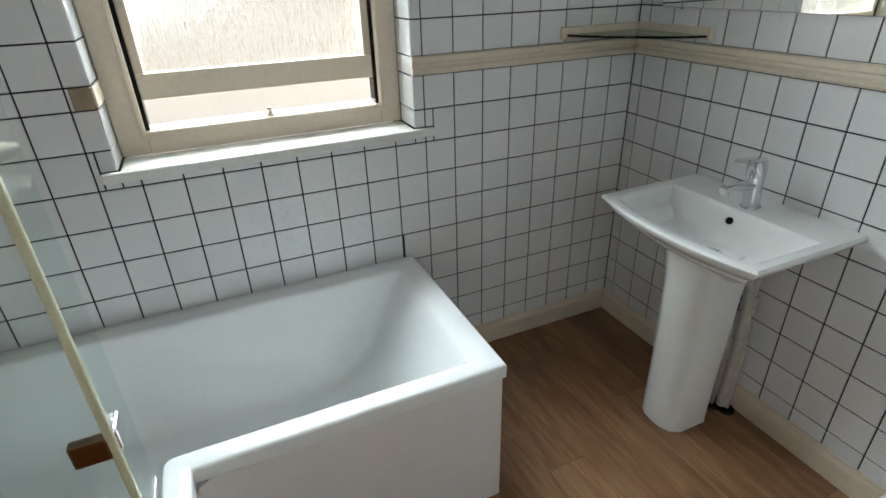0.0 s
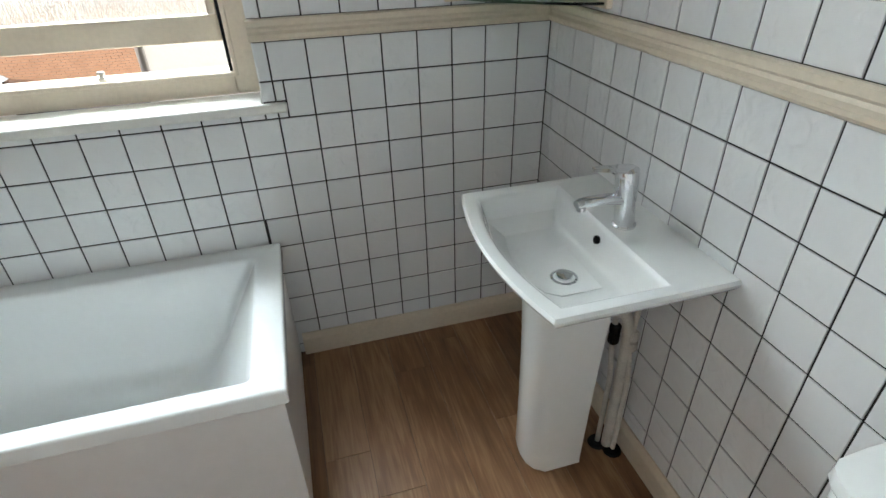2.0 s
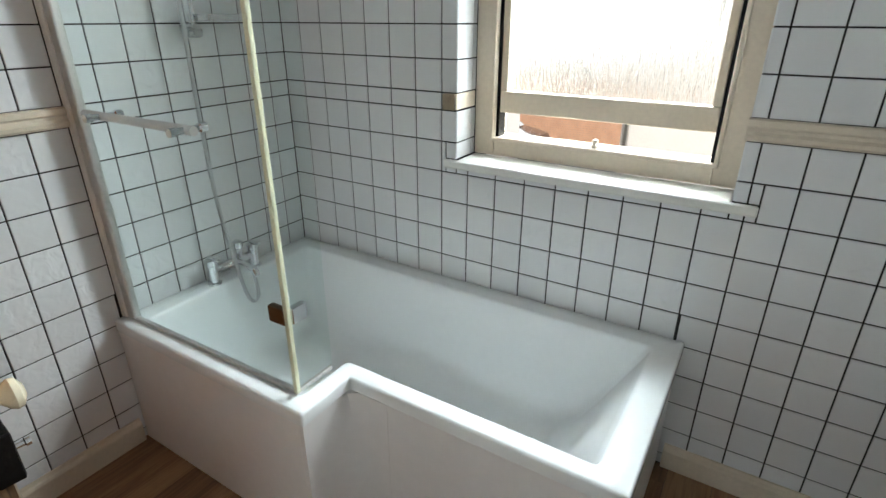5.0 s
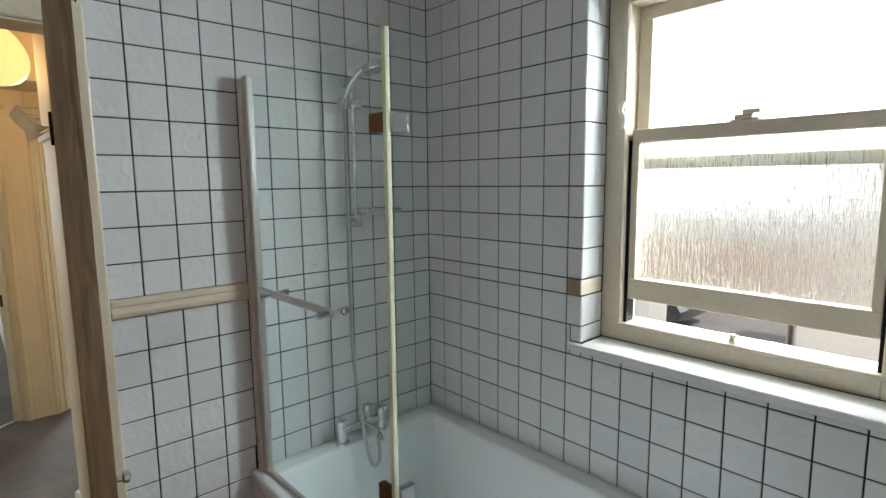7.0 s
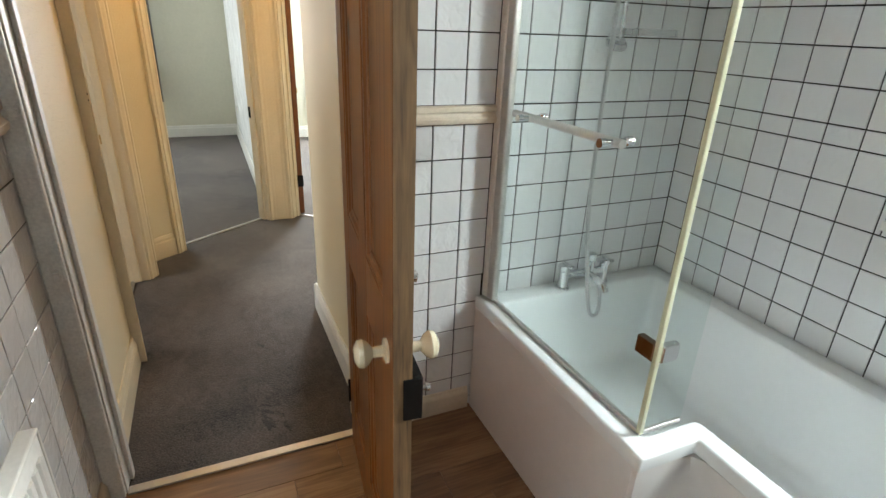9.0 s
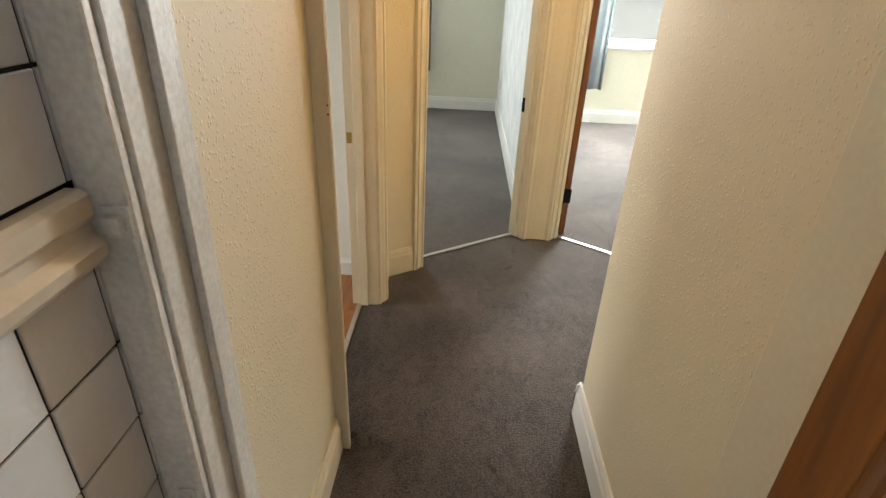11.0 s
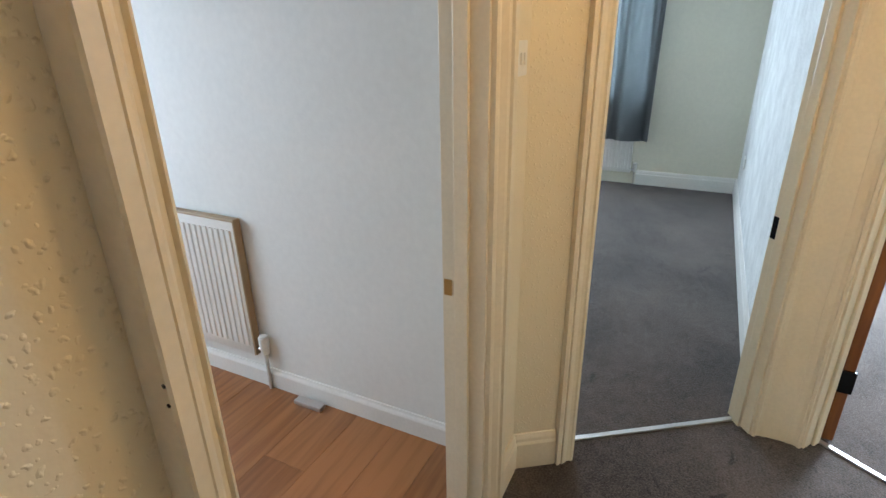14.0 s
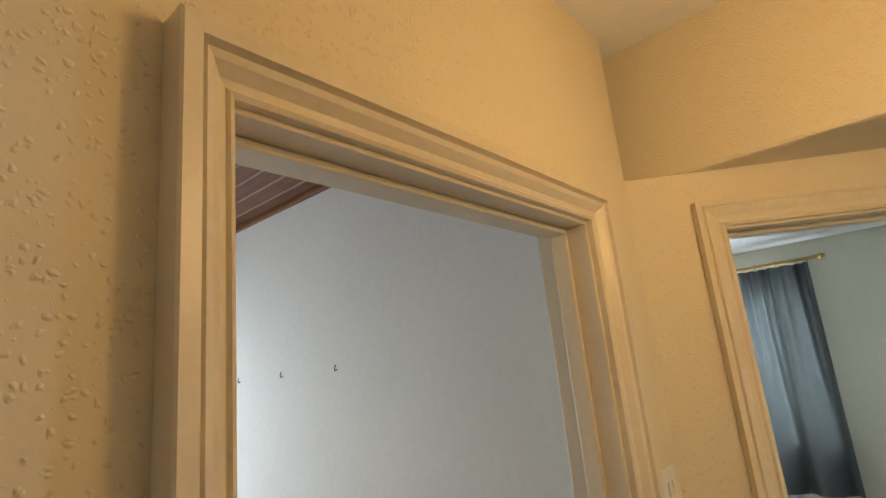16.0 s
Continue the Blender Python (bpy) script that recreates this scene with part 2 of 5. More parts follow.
def clear_glass(name, color, rough=0.0, reeded=False):
    m, t, b = nodes_of(name)
    L, N = t.links.new, t.nodes.new
    b.inputs["Base Color"].default_value = (*color, 1)
    b.inputs["Roughness"].default_value = rough
    b.inputs["Transmission Weight"].default_value = 1.0
    b.inputs["IOR"].default_value = 1.45
    if reeded:
        geo = N("ShaderNodeNewGeometry")
        mp = N("ShaderNodeMapping")
        mp.inputs["Scale"].default_value = (110, 1, 7)
        L(geo.outputs["Position"], mp.inputs[0])
        n = N("ShaderNodeTexNoise")
        n.inputs["Scale"].default_value, n.inputs["Detail"].default_value = 1.0, 3
        L(mp.outputs[0], n.inputs["Vector"])
        bp = N("ShaderNodeBump")
        bp.inputs["Strength"].default_value, bp.inputs["Distance"].default_value = 1.0, 0.014
        L(n.outputs["Fac"], bp.inputs["Height"])
        L(bp.outputs[0], b.inputs["Normal"])
    return m


def thin_glass(name, tint, rough=0.0):
    """Thin clear sheet: lets light straight through, mirrors more at grazing angles."""
    m, t, b = nodes_of(name)
    L, N = t.links.new, t.nodes.new
    tr, gl, mx, lw = N("ShaderNodeBsdfTransparent"), N("ShaderNodeBsdfGlossy"), N("ShaderNodeMixShader"), N("ShaderNodeLayerWeight")
    tr.inputs["Color"].default_value = (*tint, 1)
    gl.inputs["Roughness"].default_value = rough
    lw.inputs["Blend"].default_value = 0.5
    p = N("ShaderNodeMath")
    p.operation = 'POWER'
    p.inputs[1].default_value = 5.0
    L(lw.outputs["Facing"], p.inputs[0])
    r = N("ShaderNodeMapRange")
    r.inputs[3].default_value, r.inputs[4].default_value = 0.02, 0.22
    L(p.outputs[0], r.inputs[0])
    L(r.outputs[0], mx.inputs[0])
    L(tr.outputs[0], mx.inputs[1])
    L(gl.outputs[0], mx.inputs[2])
    L(mx.outputs[0], t.nodes["Material Output"].inputs["Surface"])
    return m


def glow(name, color, strength):
    m, t, b = nodes_of(name)
    b.inputs["Base Color"].default_value = (*color, 1)
    b.inputs["Emission Color"].default_value = (*color, 1)
    b.inputs["Emission Strength"].default_value = strength
    return m


M_TILE = glaze("white_glazed_tile")
M_GROUT = plain("dark_grout", (0.022, 0.020, 0.018), 0.95, spread=0.5, scale=4)
M_CREAM = plain("cream_gloss_paint", (0.66, 0.57, 0.45), 0.35, spread=0.10, scale=5, bump=0.12, bump_scale=60)
M_CREAM_WALL = woodchip("cream_woodchip_paper", (0.73, 0.645, 0.47))
M_WHITE_WALL = plain("white_wall_paint", (0.74, 0.74, 0.71), 0.75, spread=0.06, scale=2.5, bump=0.2, bump_scale=90)
M_CREAM_PLAIN = plain("pale_cream_wall_paint", (0.70, 0.68, 0.56), 0.75, spread=0.06, scale=2.5, bump=0.15, bump_scale=90)
M_CEIL = plain("white_ceiling_paint", (0.78, 0.77, 0.74), 0.85, spread=0.04, scale=3, bump=0.15)
M_TRIM = plain("ivory_trim_paint", (0.71, 0.625, 0.465), 0.35, spread=0.08, scale=6, bump=0.06, bump_scale=45)
M_WHITE_TRIM = plain("white_trim_paint", (0.74, 0.73, 0.69), 0.4, spread=0.08, scale=6, bump=0.1, bump_scale=45)
M_GREY_TRIM = plain("worn_grey_paint", (0.70, 0.69, 0.65), 0.5, spread=0.25, scale=9, bump=0.4, bump_scale=35)
M_ACRYLIC = plain("white_acrylic", (0.80, 0.82, 0.82), 0.16, spread=0.02, scale=3, coat=0.3)
M_PANEL = plain("white_bath_panel", (0.74, 0.72, 0.71), 0.28, spread=0.04, scale=2)
M_CERAMIC = plain("white_ceramic", (0.80, 0.81, 0.80), 0.08, spread=0.02, scale=3, coat=0.4)
M_CHROME = plain("chrome", (0.75, 0.76, 0.78), 0.10, 1.0, spread=0.05)
M_STEEL = plain("brushed_alloy", (0.62, 0.60, 0.57), 0.32, 1.0, spread=0.1)
M_HOSE = plain("chrome_hose", (0.55, 0.56, 0.57), 0.3, 1.0, spread=0.2, bump=0.8, bump_scale=400)
M_BRONZE = plain("tarnished_plate", (0.24, 0.17, 0.11), 0.25, 1.0, spread=0.3, scale=20)
# black iron, and the shade inside holes and grooves put into colour
M_BLACK = plain("black_iron_and_hole_shade", (0.009, 0.009, 0.009), 0.22, spread=0.3, bump=0.2)
M_BLACK.node_tree.nodes["Principled BSDF"].inputs["Specular IOR Level"].default_value = 0.15
M_BARE = plain("bare_sawn_wood", (0.33, 0.25, 0.17), 0.8, spread=0.4, scale=30, bump=0.3)
M_SEAL = plain("yellowed_seal", (0.66, 0.67, 0.47), 0.22, spread=0.15, scale=12)
M_GLASS = thin_glass("screen_glass", (0.95, 0.985, 0.975))
M_SHELF_GLASS = clear_glass("shelf_glass", (0.45, 0.72, 0.62))
M_FROST = clear_glass("obscured_glass", (0.93, 0.96, 0.96), 0.15, True)
M_MIRROR = plain("mirror_silver", (0.88, 0.91, 0.90), 0.015, 1.0, spread=0.01)
M_DOOR = wood("stained_pine", (0.078, 0.021, 0.003), (0.25, 0.083, 0.011), along=2, rough=0.45, size=1.5, bump=0.15, rand=0.2, knots=5.0)
M_DOOR_EDGE = wood("worn_pine_edge", (0.038, 0.020, 0.009), (0.235, 0.135, 0.062), along=2, rough=0.6, size=0.5, rand=0.2, knots=6)
M_VINYL = vinyl("oak_vinyl")
M_LAMINATE = wood("orange_laminate", (0.15, 0.056, 0.014), (0.36, 0.155, 0.05), along=0, rough=0.4, size=1.8, bump=0.06, rand=0.6)
M_CLAD = wood("dark_pine_cladding", (0.09, 0.03, 0.012), (0.24, 0.09, 0.03), along=1, rough=0.45, size=0.8, rand=0.5, knots=4)
M_CARPET = carpet("brown_grey_carpet", (0.012, 0.008, 0.0065), (0.114, 0.088, 0.075))
M_CURTAIN = plain("grey_curtain_cloth", (0.22, 0.235, 0.24), 0.95, spread=0.12, scale=10, bump=0.4, bump_scale=500)
M_PIPE = plain("painted_pipe", (0.55, 0.52, 0.47), 0.5, spread=0.3, scale=20)
M_SWITCH = plain("white_plastic", (0.72, 0.66, 0.52), 0.3, spread=0.04)
M_KNOB = plain("cream_china", (0.74, 0.66, 0.48), 0.2, spread=0.08, scale=20, coat=0.4)
M_BRASS = plain("dull_brass", (0.50, 0.33, 0.12), 0.3, 1.0, spread=0.2, scale=20)
# brown radiator edge, with the shade beside the panel put into its colour
M_TAN = plain("tan_edge_shade", (0.34, 0.24, 0.13), 0.45, spread=0.15, scale=14)
M_PATCHY = plain("blotchy_white_emulsion", (0.72, 0.73, 0.72), 0.8, spread=0.30, scale=7.0, bump=0.3, bump_scale=70)
M_LAMP = glow("lit_lamp_glass", (1.0, 0.50, 0.19), 2.0)
M_ASPHALT = plain("asphalt", (0.26, 0.26, 0.26), 0.9, spread=0.3, scale=1.0, bump=0.4)
M_BRICK = plain("red_brick", (0.55, 0.33, 0.22), 0.9, spread=0.4, scale=3.0, piece=0.6)
M_MORTAR = plain("mortar", (0.36, 0.33, 0.29), 0.95, spread=0.2)
M_RENDER = plain("white_render", (0.80, 0.79, 0.76), 0.9, spread=0.06, scale=2, bump=0.3)
M_CAR_DARK = plain("dark_car_paint", (0.02, 0.024, 0.03), 0.15, spread=0.05, coat=1.0)
M_CAR_GLASS = plain("car_window", (0.05, 0.07, 0.07), 0.05, spread=0.05, coat=1.0)
M_RUBBER = plain("tyre_rubber", (0.02, 0.02, 0.02), 0.8, spread=0.2)

# ---------------------------------------------------------------- builders


def part(name, bm, material, parent=None, label="", smooth=False, m=None):
    bmesh.ops.recalc_face_normals(bm, faces=bm.faces)
    me = bpy.data.meshes.new(name)
    if smooth:
        for f in bm.faces:
            f.smooth = True
    bm.to_mesh(me)
    bm.free()
    if smooth:
        me.set_sharp_from_angle(angle=radians(38))
    me.materials.append(material)
    ob = new(name, me)
    if m is not None:
        ob.matrix_world = m
    if parent is not None:
        ob.parent = parent
        ob.matrix_parent_inverse = Matrix.Identity(4)
    if label:
        ob["label"] = label
    return ob


def empty(name, at=(0, 0, 0), label="", category="", group="", kind=""):
    ob = new(name)
    ob.empty_display_size = 0.05
    ob.location = at
    return tagged(ob, label, category, group, kind)


def add_box(bm, lo, hi, bevel=0.0, seg=2):
    lo, hi = Vector(lo), Vector(hi)
    g = bmesh.ops.create_cube(bm, size=1.0)
    vs = g["verts"]
    for v in vs:
        v.co = Vector(((lo[k] + hi[k]) / 2 + v.co[k] * (hi[k] - lo[k]) for k in range(3)))
    if bevel:
        es = list({e for v in vs for e in v.link_edges})
        bmesh.ops.bevel(bm, geom=es, offset=bevel, segments=seg, profile=0.5, affect='EDGES')
    return bm


def boxes(*items, bevel=0.0, seg=2):
    bm = bmesh.new()
    for lo, hi in items:
        add_box(bm, [min(a, b) for a, b in zip(lo, hi)], [max(a, b) for a, b in zip(lo, hi)], bevel, seg)
    return bm


def prism(points, z0, z1):
    """An upright prism over a plan outline."""
    bm = bmesh.new()
    lo = [bm.verts.new((x, y, z0)) for x, y in points]
    hi = [bm.verts.new((x, y, z1)) for x, y in points]
    n = len(points)
    bm.faces.new(lo[::-1])
    bm.faces.new(hi)
    for k in range(n):
        bm.faces.new((lo[k], lo[(k + 1) % n], hi[(k + 1) % n], hi[k]))
    return bm


def loft(rings, cap=True, bm=None):
    bm = bm or bmesh.new()
    vs = [[bm.verts.new(p) for p in r] for r in rings]
    n = len(vs[0])
    for a, b in zip(vs, vs[1:]):
        for k in range(n):
            bm.faces.new((a[k], a[(k + 1) % n], b[(k + 1) % n], b[k]))
    if cap:
        bm.faces.new(vs[0][::-1])
        bm.faces.new(vs[-1])
    return bm


def lathe(profile, base, axis=(0, 0, 1), n=24, bm=None):
    """Turned shape: profile of (radius, height) along an axis from base."""
    q = Vector((0, 0, 1)).rotation_difference(Vector(axis).normalized())
    rings = [[Vector(base) + q @ Vector((max(r, 0.0004) * math.cos(2 * math.pi * k / n), max(r, 0.0004) * math.sin(2 * math.pi * k / n), h)) for k in range(n)] for r, h in profile]
    return loft(rings, True, bm)


def smooth_line(points, steps=8):
    P = [Vector(p) for p in points]
    out = []
    for i in range(len(P) - 1):
        a, b, c, d = P[max(i - 1, 0)], P[i], P[i + 1], P[min(i + 2, len(P) - 1)]
        for s in range(steps):
            t = s / steps
            out.append(0.5 * ((2 * b) + (c - a) * t + (2 * a - 5 * b + 4 * c - d) * t * t + (3 * b - a - 3 * c + d) * t ** 3))
    return out + [P[-1]]


def tube(points, r, n=10, bm=None):
    P = [Vector(p) for p in points]
    rings, prev = [], None
    for i, p in enumerate(P):
        d = (P[min(i + 1, len(P) - 1)] - P[max(i - 1, 0)]).normalized()
        u = prev - d * prev.dot(d) if prev else d.orthogonal()
        u.normalize()
        prev, w = u, d.cross(u)
        rings.append([p + r * (math.cos(2 * math.pi * k / n) * u + math.sin(2 * math.pi * k / n) * w) for k in range(n)])
    return loft(rings, True, bm)


def extrude_profile(profile, a, b, out, up=(0, 0, 1)):
    """A moulding from a to b: profile of (out, up) offsets."""
    a, b, o, u = Vector(a), Vector(b), Vector(out).normalized(), Vector(up)
    return loft([[p + o * x + u * z for x, z in profile] for p in (a, b)])


SKIRT = [(0, 0), (0.016, 0), (0.016, 0.072), (0.013, 0.080), (0.009, 0.086), (0.006, 0.096), (0, 0.096)]
SKIRT_TALL = [(0, 0), (0.018, 0), (0.018, 0.105), (0.013, 0.115), (0.013, 0.128), (0.007, 0.145), (0, 0.145)]
DADO = [(0, 0), (0.012, 0.0), (0.020, 0.008), (0.022, 0.018), (0.014, 0.026), (0.012, 0.034), (0.018, 0.040), (0.018, 0.055), (0.012, 0.059), (0, 0.059)]
CASING = [(0.0, 0.0), (0.0, 0.012), (0.008, 0.016), (0.014, 0.012), (0.026, 0.014), (0.038, 0.022), (0.046, 0.026), (0.050, 0.020), (0.056, 0.026), (0.068, 0.028), (0.070, 0.0)]


def casing(name, origin, along, out, s0, s1, h, material, parent=None, profile=CASING):
    """Mitred architrave round an opening s0..s1 high h."""
    o, u, n = Vector(origin), Vector(along), Vector(out)
    bm = bmesh.new()

    def at(s, z, d):
        return o + u * s + n * d + Vector((0, 0, z))
    rings = []
    rings.append([at(s0 - k, 0, d) for k, d in profile])
    rings.append([at(s0 - k, h + k, d) for k, d in profile])
    rings.append([at(s1 + k, h + k, d) for k, d in profile])
    rings.append([at(s1 + k, 0, d) for k, d in profile])
    loft(rings, True, bm)
    return part(name, bm, material, parent)


def slab_on(origin, along, out, s0, s1, z0, z1, d0, d1, bm=None, bevel=0.0):
    """A box laid along a wall: s along, d outwards."""
    bm = bm or bmesh.new()
    start = len(bm.verts)
    add_box(bm, (s0, d0, z0), (s1, d1, z1), bevel)
    bm.verts.ensure_lookup_table()
    o, u, n = Vector(origin), Vector(along), Vector(out)
    for v in bm.verts[start:]:
        s, d, z = v.co
        v.co = o + u * s + n * d + Vector((0, 0, z))
    return bm


def structure(ob, label="", category="wall"):
    return tagged(ob, label, category, kind="structure")

# ---------------------------------------------------------------- bathroom shell
XW, YS = -2.630, -2.187          # end wall with the bath taps, wall opposite the window
CEIL, HCEIL = 2.60, 2.60
WL, WR, WB, WT = -1.808, -0.918, 0.985, 2.22   # window opening
G = 0.003
DOOR_R, DOOR_L, DOOR_H = -1.355, -2.128, 2.0

wall_north = structure(part("wall_north", boxes(
    ((XW - 0.12, G, 0), (WL - G, 0.24, CEIL)), ((WR + G, G, 0), (0.12, 0.24, CEIL)),
    ((WL - G, G, 0), (WR + G, 0.24, WB - 0.03)), ((WL - G, G, WT), (WR + G, 0.24, CEIL))), M_GROUT),
    "bathroom window wall covered in white square tiles")
wall_east = structure(part("wall_east", boxes(((G, YS - 0.12, 0), (0.12, G, CEIL))), M_GROUT), "bathroom wall behind basin, white square tiles with dark grout")
wall_west = structure(part("wall_west", boxes(
    ((XW - 0.12, DOOR_R + 0.03, 0), (XW - G, G, CEIL)), ((XW - 0.12, DOOR_L - 0.03, DOOR_H + 0.03), (XW - G, DOOR_R + 0.03, CEIL)),
    ((XW - 0.12, YS - 0.02, 0), (XW - G, DOOR_L - 0.03, CEIL))), M_GROUT), "bathroom end wall with doorway and white square tiles")
wall_south = structure(part("wall_south", boxes(((XW - G, YS - 0.12, 0), (0.0, YS - G, CEIL))), M_GROUT), "bathroom wall with white square tiles and radiator")
structure(part("bathroom_ceiling", boxes(((XW - 0.12, YS - 0.12, CEIL), (0.12, 0.24, CEIL + 0.1))), M_CEIL), "white painted bathroom ceiling", "ceiling")

floor_bath = structure(part("floor", boxes(((XW - 0.06, YS - 0.1, -0.1), (0.1, 0.1, -0.004))), M_GROUT), "bathroom floor of oak-look vinyl planks", "floor")

# skirting and dado rail
trim_bath = empty("baseboard", (0, 0, 0), "cream painted wooden skirting board round the bathroom", "skirting", kind="structure")
part("skirting_board", extrude_profile(SKIRT, (-0.95, 0.0, 0), (0, 0.0, 0), (0, -1, 0)), M_CREAM, trim_bath)
part("skirting_board", extrude_profile(SKIRT, (0, -0.016, 0), (0, YS, 0), (-1, 0, 0)), M_CREAM, trim_bath)
part("skirting_board", extrude_profile(SKIRT, (XW, -0.90, 0), (XW, DOOR_R + 0.07, 0), (1, 0, 0)), M_CREAM, trim_bath)
part("skirting_board", extrude_profile(SKIRT, (-0.016, YS, 0), (XW + 0.03, YS, 0), (0, 1, 0)), M_CREAM, trim_bath)
ZD = 1.157
dado = empty("dado_rail", (0, 0, 0), "cream painted moulded wooden dado rail between the tiles", "dado rail", kind="structure")
part("rail", extrude_profile(DADO, (WR - 0.004, 0, ZD), (0, 0, ZD), (0, -1, 0)), M_CREAM, dado)
part("rail", extrude_profile(DADO, (0, -0.022, ZD), (0, YS, ZD), (-1, 0, 0)), M_CREAM, dado)
part("rail", extrude_profile(DADO, (XW, -0.862, ZD), (XW, DOOR_R + 0.07, ZD), (1, 0, 0)), M_CREAM, dado)
part("rail", extrude_profile([(x * 1.25, z * 1.4) for x, z in DADO], (-0.022, YS, 1.181), (XW + 0.03, YS, 1.181), (0, 1, 0)), M_CREAM, dado)
part("rail_end", boxes(((WL - 0.05, -0.016, ZD + 0.002), (WL - 0.001, 0.003, ZD + 0.057)), bevel=0.003), M_BARE, dado, "sawn-off bare end of the dado rail")
part("rail_end", boxes(((WL - 0.001, -0.012, ZD + 0.004), (WL + 0.006, 0.12, ZD + 0.057)), bevel=0.002), M_CREAM, dado)

# ---------------------------------------------------------------- window
window = empty("window_1", (-1.36, 0.15, WB), "cream painted sliding sash window, lower sash raised a little, obscured glass", "window", kind="structure")
wm = window.matrix_world.copy()
WO = Matrix.Translation((1.36, -0.15, -WB))


def win(name, bm, mat, label="", smooth=False):
    bm.transform(WO)
    return part(name, bm, mat, window, label, smooth)


YF = 0.135
win("window_frame", boxes(((WL, YF, WB), (-1.728, 0.235, WT)), ((-0.992, YF, WB), (WR, 0.235, WT)), ((-1.728, YF, 2.15), (-0.992, 0.235, WT)), ((-1.728, YF, WB), (-0.992, 0.235, 1.052)), bevel=0.003, seg=1), M_CREAM)
win("staff_bead", boxes(((-1.742, YF - 0.012, 1.04), (-1.728, YF, 2.16)), ((-0.992, YF - 0.012, 1.04), (-0.978, YF, 2.16)), ((-1.728, YF - 0.012, 2.15), (-0.992, YF, 2.164)), ((-1.742, YF - 0.012, 1.04), (-0.978, YF, 1.054)), bevel=0.004), M_CREAM)
# black boxes fill the sash grooves, their shade given as colour
win("sash_channel", boxes(((-1.730, 0.15, 1.052), (-1.716, 0.20, 1.70)), ((-1.004, 0.15, 1.052), (-0.990, 0.20, 1.70))), M_BLACK, "solid black strip for the shade in the exposed sash groove")
# lower sash, raised
win("lower_sash", boxes(((-1.716, 0.150, 1.140), (-1.004, 0.190, 1.215)), ((-1.716, 0.150, 1.690), (-1.004, 0.190, 1.736)), ((-1.716, 0.150, 1.215), (-1.690, 0.190, 1.690)), ((-1.030, 0.150, 1.215), (-1.004, 0.190, 1.690)), bevel=0.004), M_CREAM)
win("upper_sash", boxes(((-1.728, 0.198, 1.600), (-0.992, 0.230, 1.640)), ((-1.728, 0.198, 2.105), (-0.992, 0.230, 2.150)), ((-1.728, 0.198, 1.640), (-1.680, 0.230, 2.105)), ((-1.040, 0.198, 1.640), (-0.992, 0.230, 2.105)), bevel=0.004), M_CREAM)
p1 = win("pane", boxes(((-1.692, 0.168, 1.213), (-1.028, 0.172, 1.692))), M_FROST, "rippled obscured glass")
p2 = win("pane", boxes(((-1.684, 0.212, 1.638), (-1.036, 0.216, 2.108))), M_FROST, "rippled obscured glass")
for p in (p1, p2):
    p.visible_shadow = False
win("sash_lift", lathe([(0.012, 0), (0.014, 0.006), (0.008, 0.012), (0.012, 0.02), (0.009, 0.026)], (-1.36, YF + 0.02, 1.054), n=12), M_STEEL, "", True)
win("sash_fastener", boxes(((-1.405, 0.156, 1.736), (-1.325, 0.184, 1.744)), ((-1.398, 0.160, 1.744), (-1.345, 0.180, 1.756)), ((-1.375, 0.158, 1.756), (-1.325, 0.182, 1.770)), bevel=0.004), M_CREAM, "painted sash fastener")
win("sash_cord", tube(smooth_line([(-1.735, 0.12, 1.74), (-1.728, 0.112, 1.775), (-1.742, 0.112, 1.80), (-1.732, 0.118, 1.83)]), 0.008), M_WHITE_TRIM, "", True)
win("window_sill", boxes(((-1.852, -0.022, WB - 0.030), (-0.850, 0.0, WB)), ((WL + G, 0.0, WB - 0.030), (WR - G, YF, WB)), bevel=0.006), M_WHITE_TRIM, "white painted window board")
win("outer_sill", boxes(((WL, 0.235, 0.98), (WR, 0.34, 1.03)), bevel=0.01), M_RENDER)

# ---------------------------------------------------------------- bath
bath = empty("bath", (-1.8, -0.4, 0), "white acrylic L-shaped shower bath with white side panels", "bath")
BO = Matrix.Translation((1.8, 0.4, 0))


def bpart(name, bm, mat, label="", smooth=False):
    bm.transform(BO)
    return part(name, bm, mat, bath, label, smooth)


RZ = 0.512
XE, XS, YN, YWD = -0.955, -1.742, -0.705, -0.890
outer = [(XW + 0.002, -0.003), (XE, -0.003), (XE, YN), (XS, YN), (XS, YWD), (XW + 0.002, YWD)]


def rounded(pts, r, n=6):
    """Plan outline with every corner turned to an arc of radius r."""
    out = []
    for k, p in enumerate(pts):
        p = Vector(p)
        u = (Vector(pts[k - 1]) - p).normalized()
        v = (Vector(pts[(k + 1) % len(pts)]) - p).normalized()
        for j in range(n + 1):
            t = j / n
            out.append(p + u * r * (1 - t) ** 2 + v * r * t ** 2)
    return out


def well(w, n, e, q):
    """Plan of the well: set in from the west, north, east and front edges."""
    return [(XW + w, -n), (XE - e, -n), (XE - e, YN + q), (XS - q, YN + q), (XS - q, YWD + q), (XW + w, YWD + q)]


def ring(pts, z):
    return [(p[0], p[1], z) for p in pts]


def frame_ring(d, z):
    return ring(rounded([(XW + 0.002 + d, -0.003 - d), (XE - d, -0.003 - d), (XE - d, YN + d), (XS - d, YN + d), (XS - d, YWD + d), (XW + 0.002 + d, YWD + d)], 0.008), z)


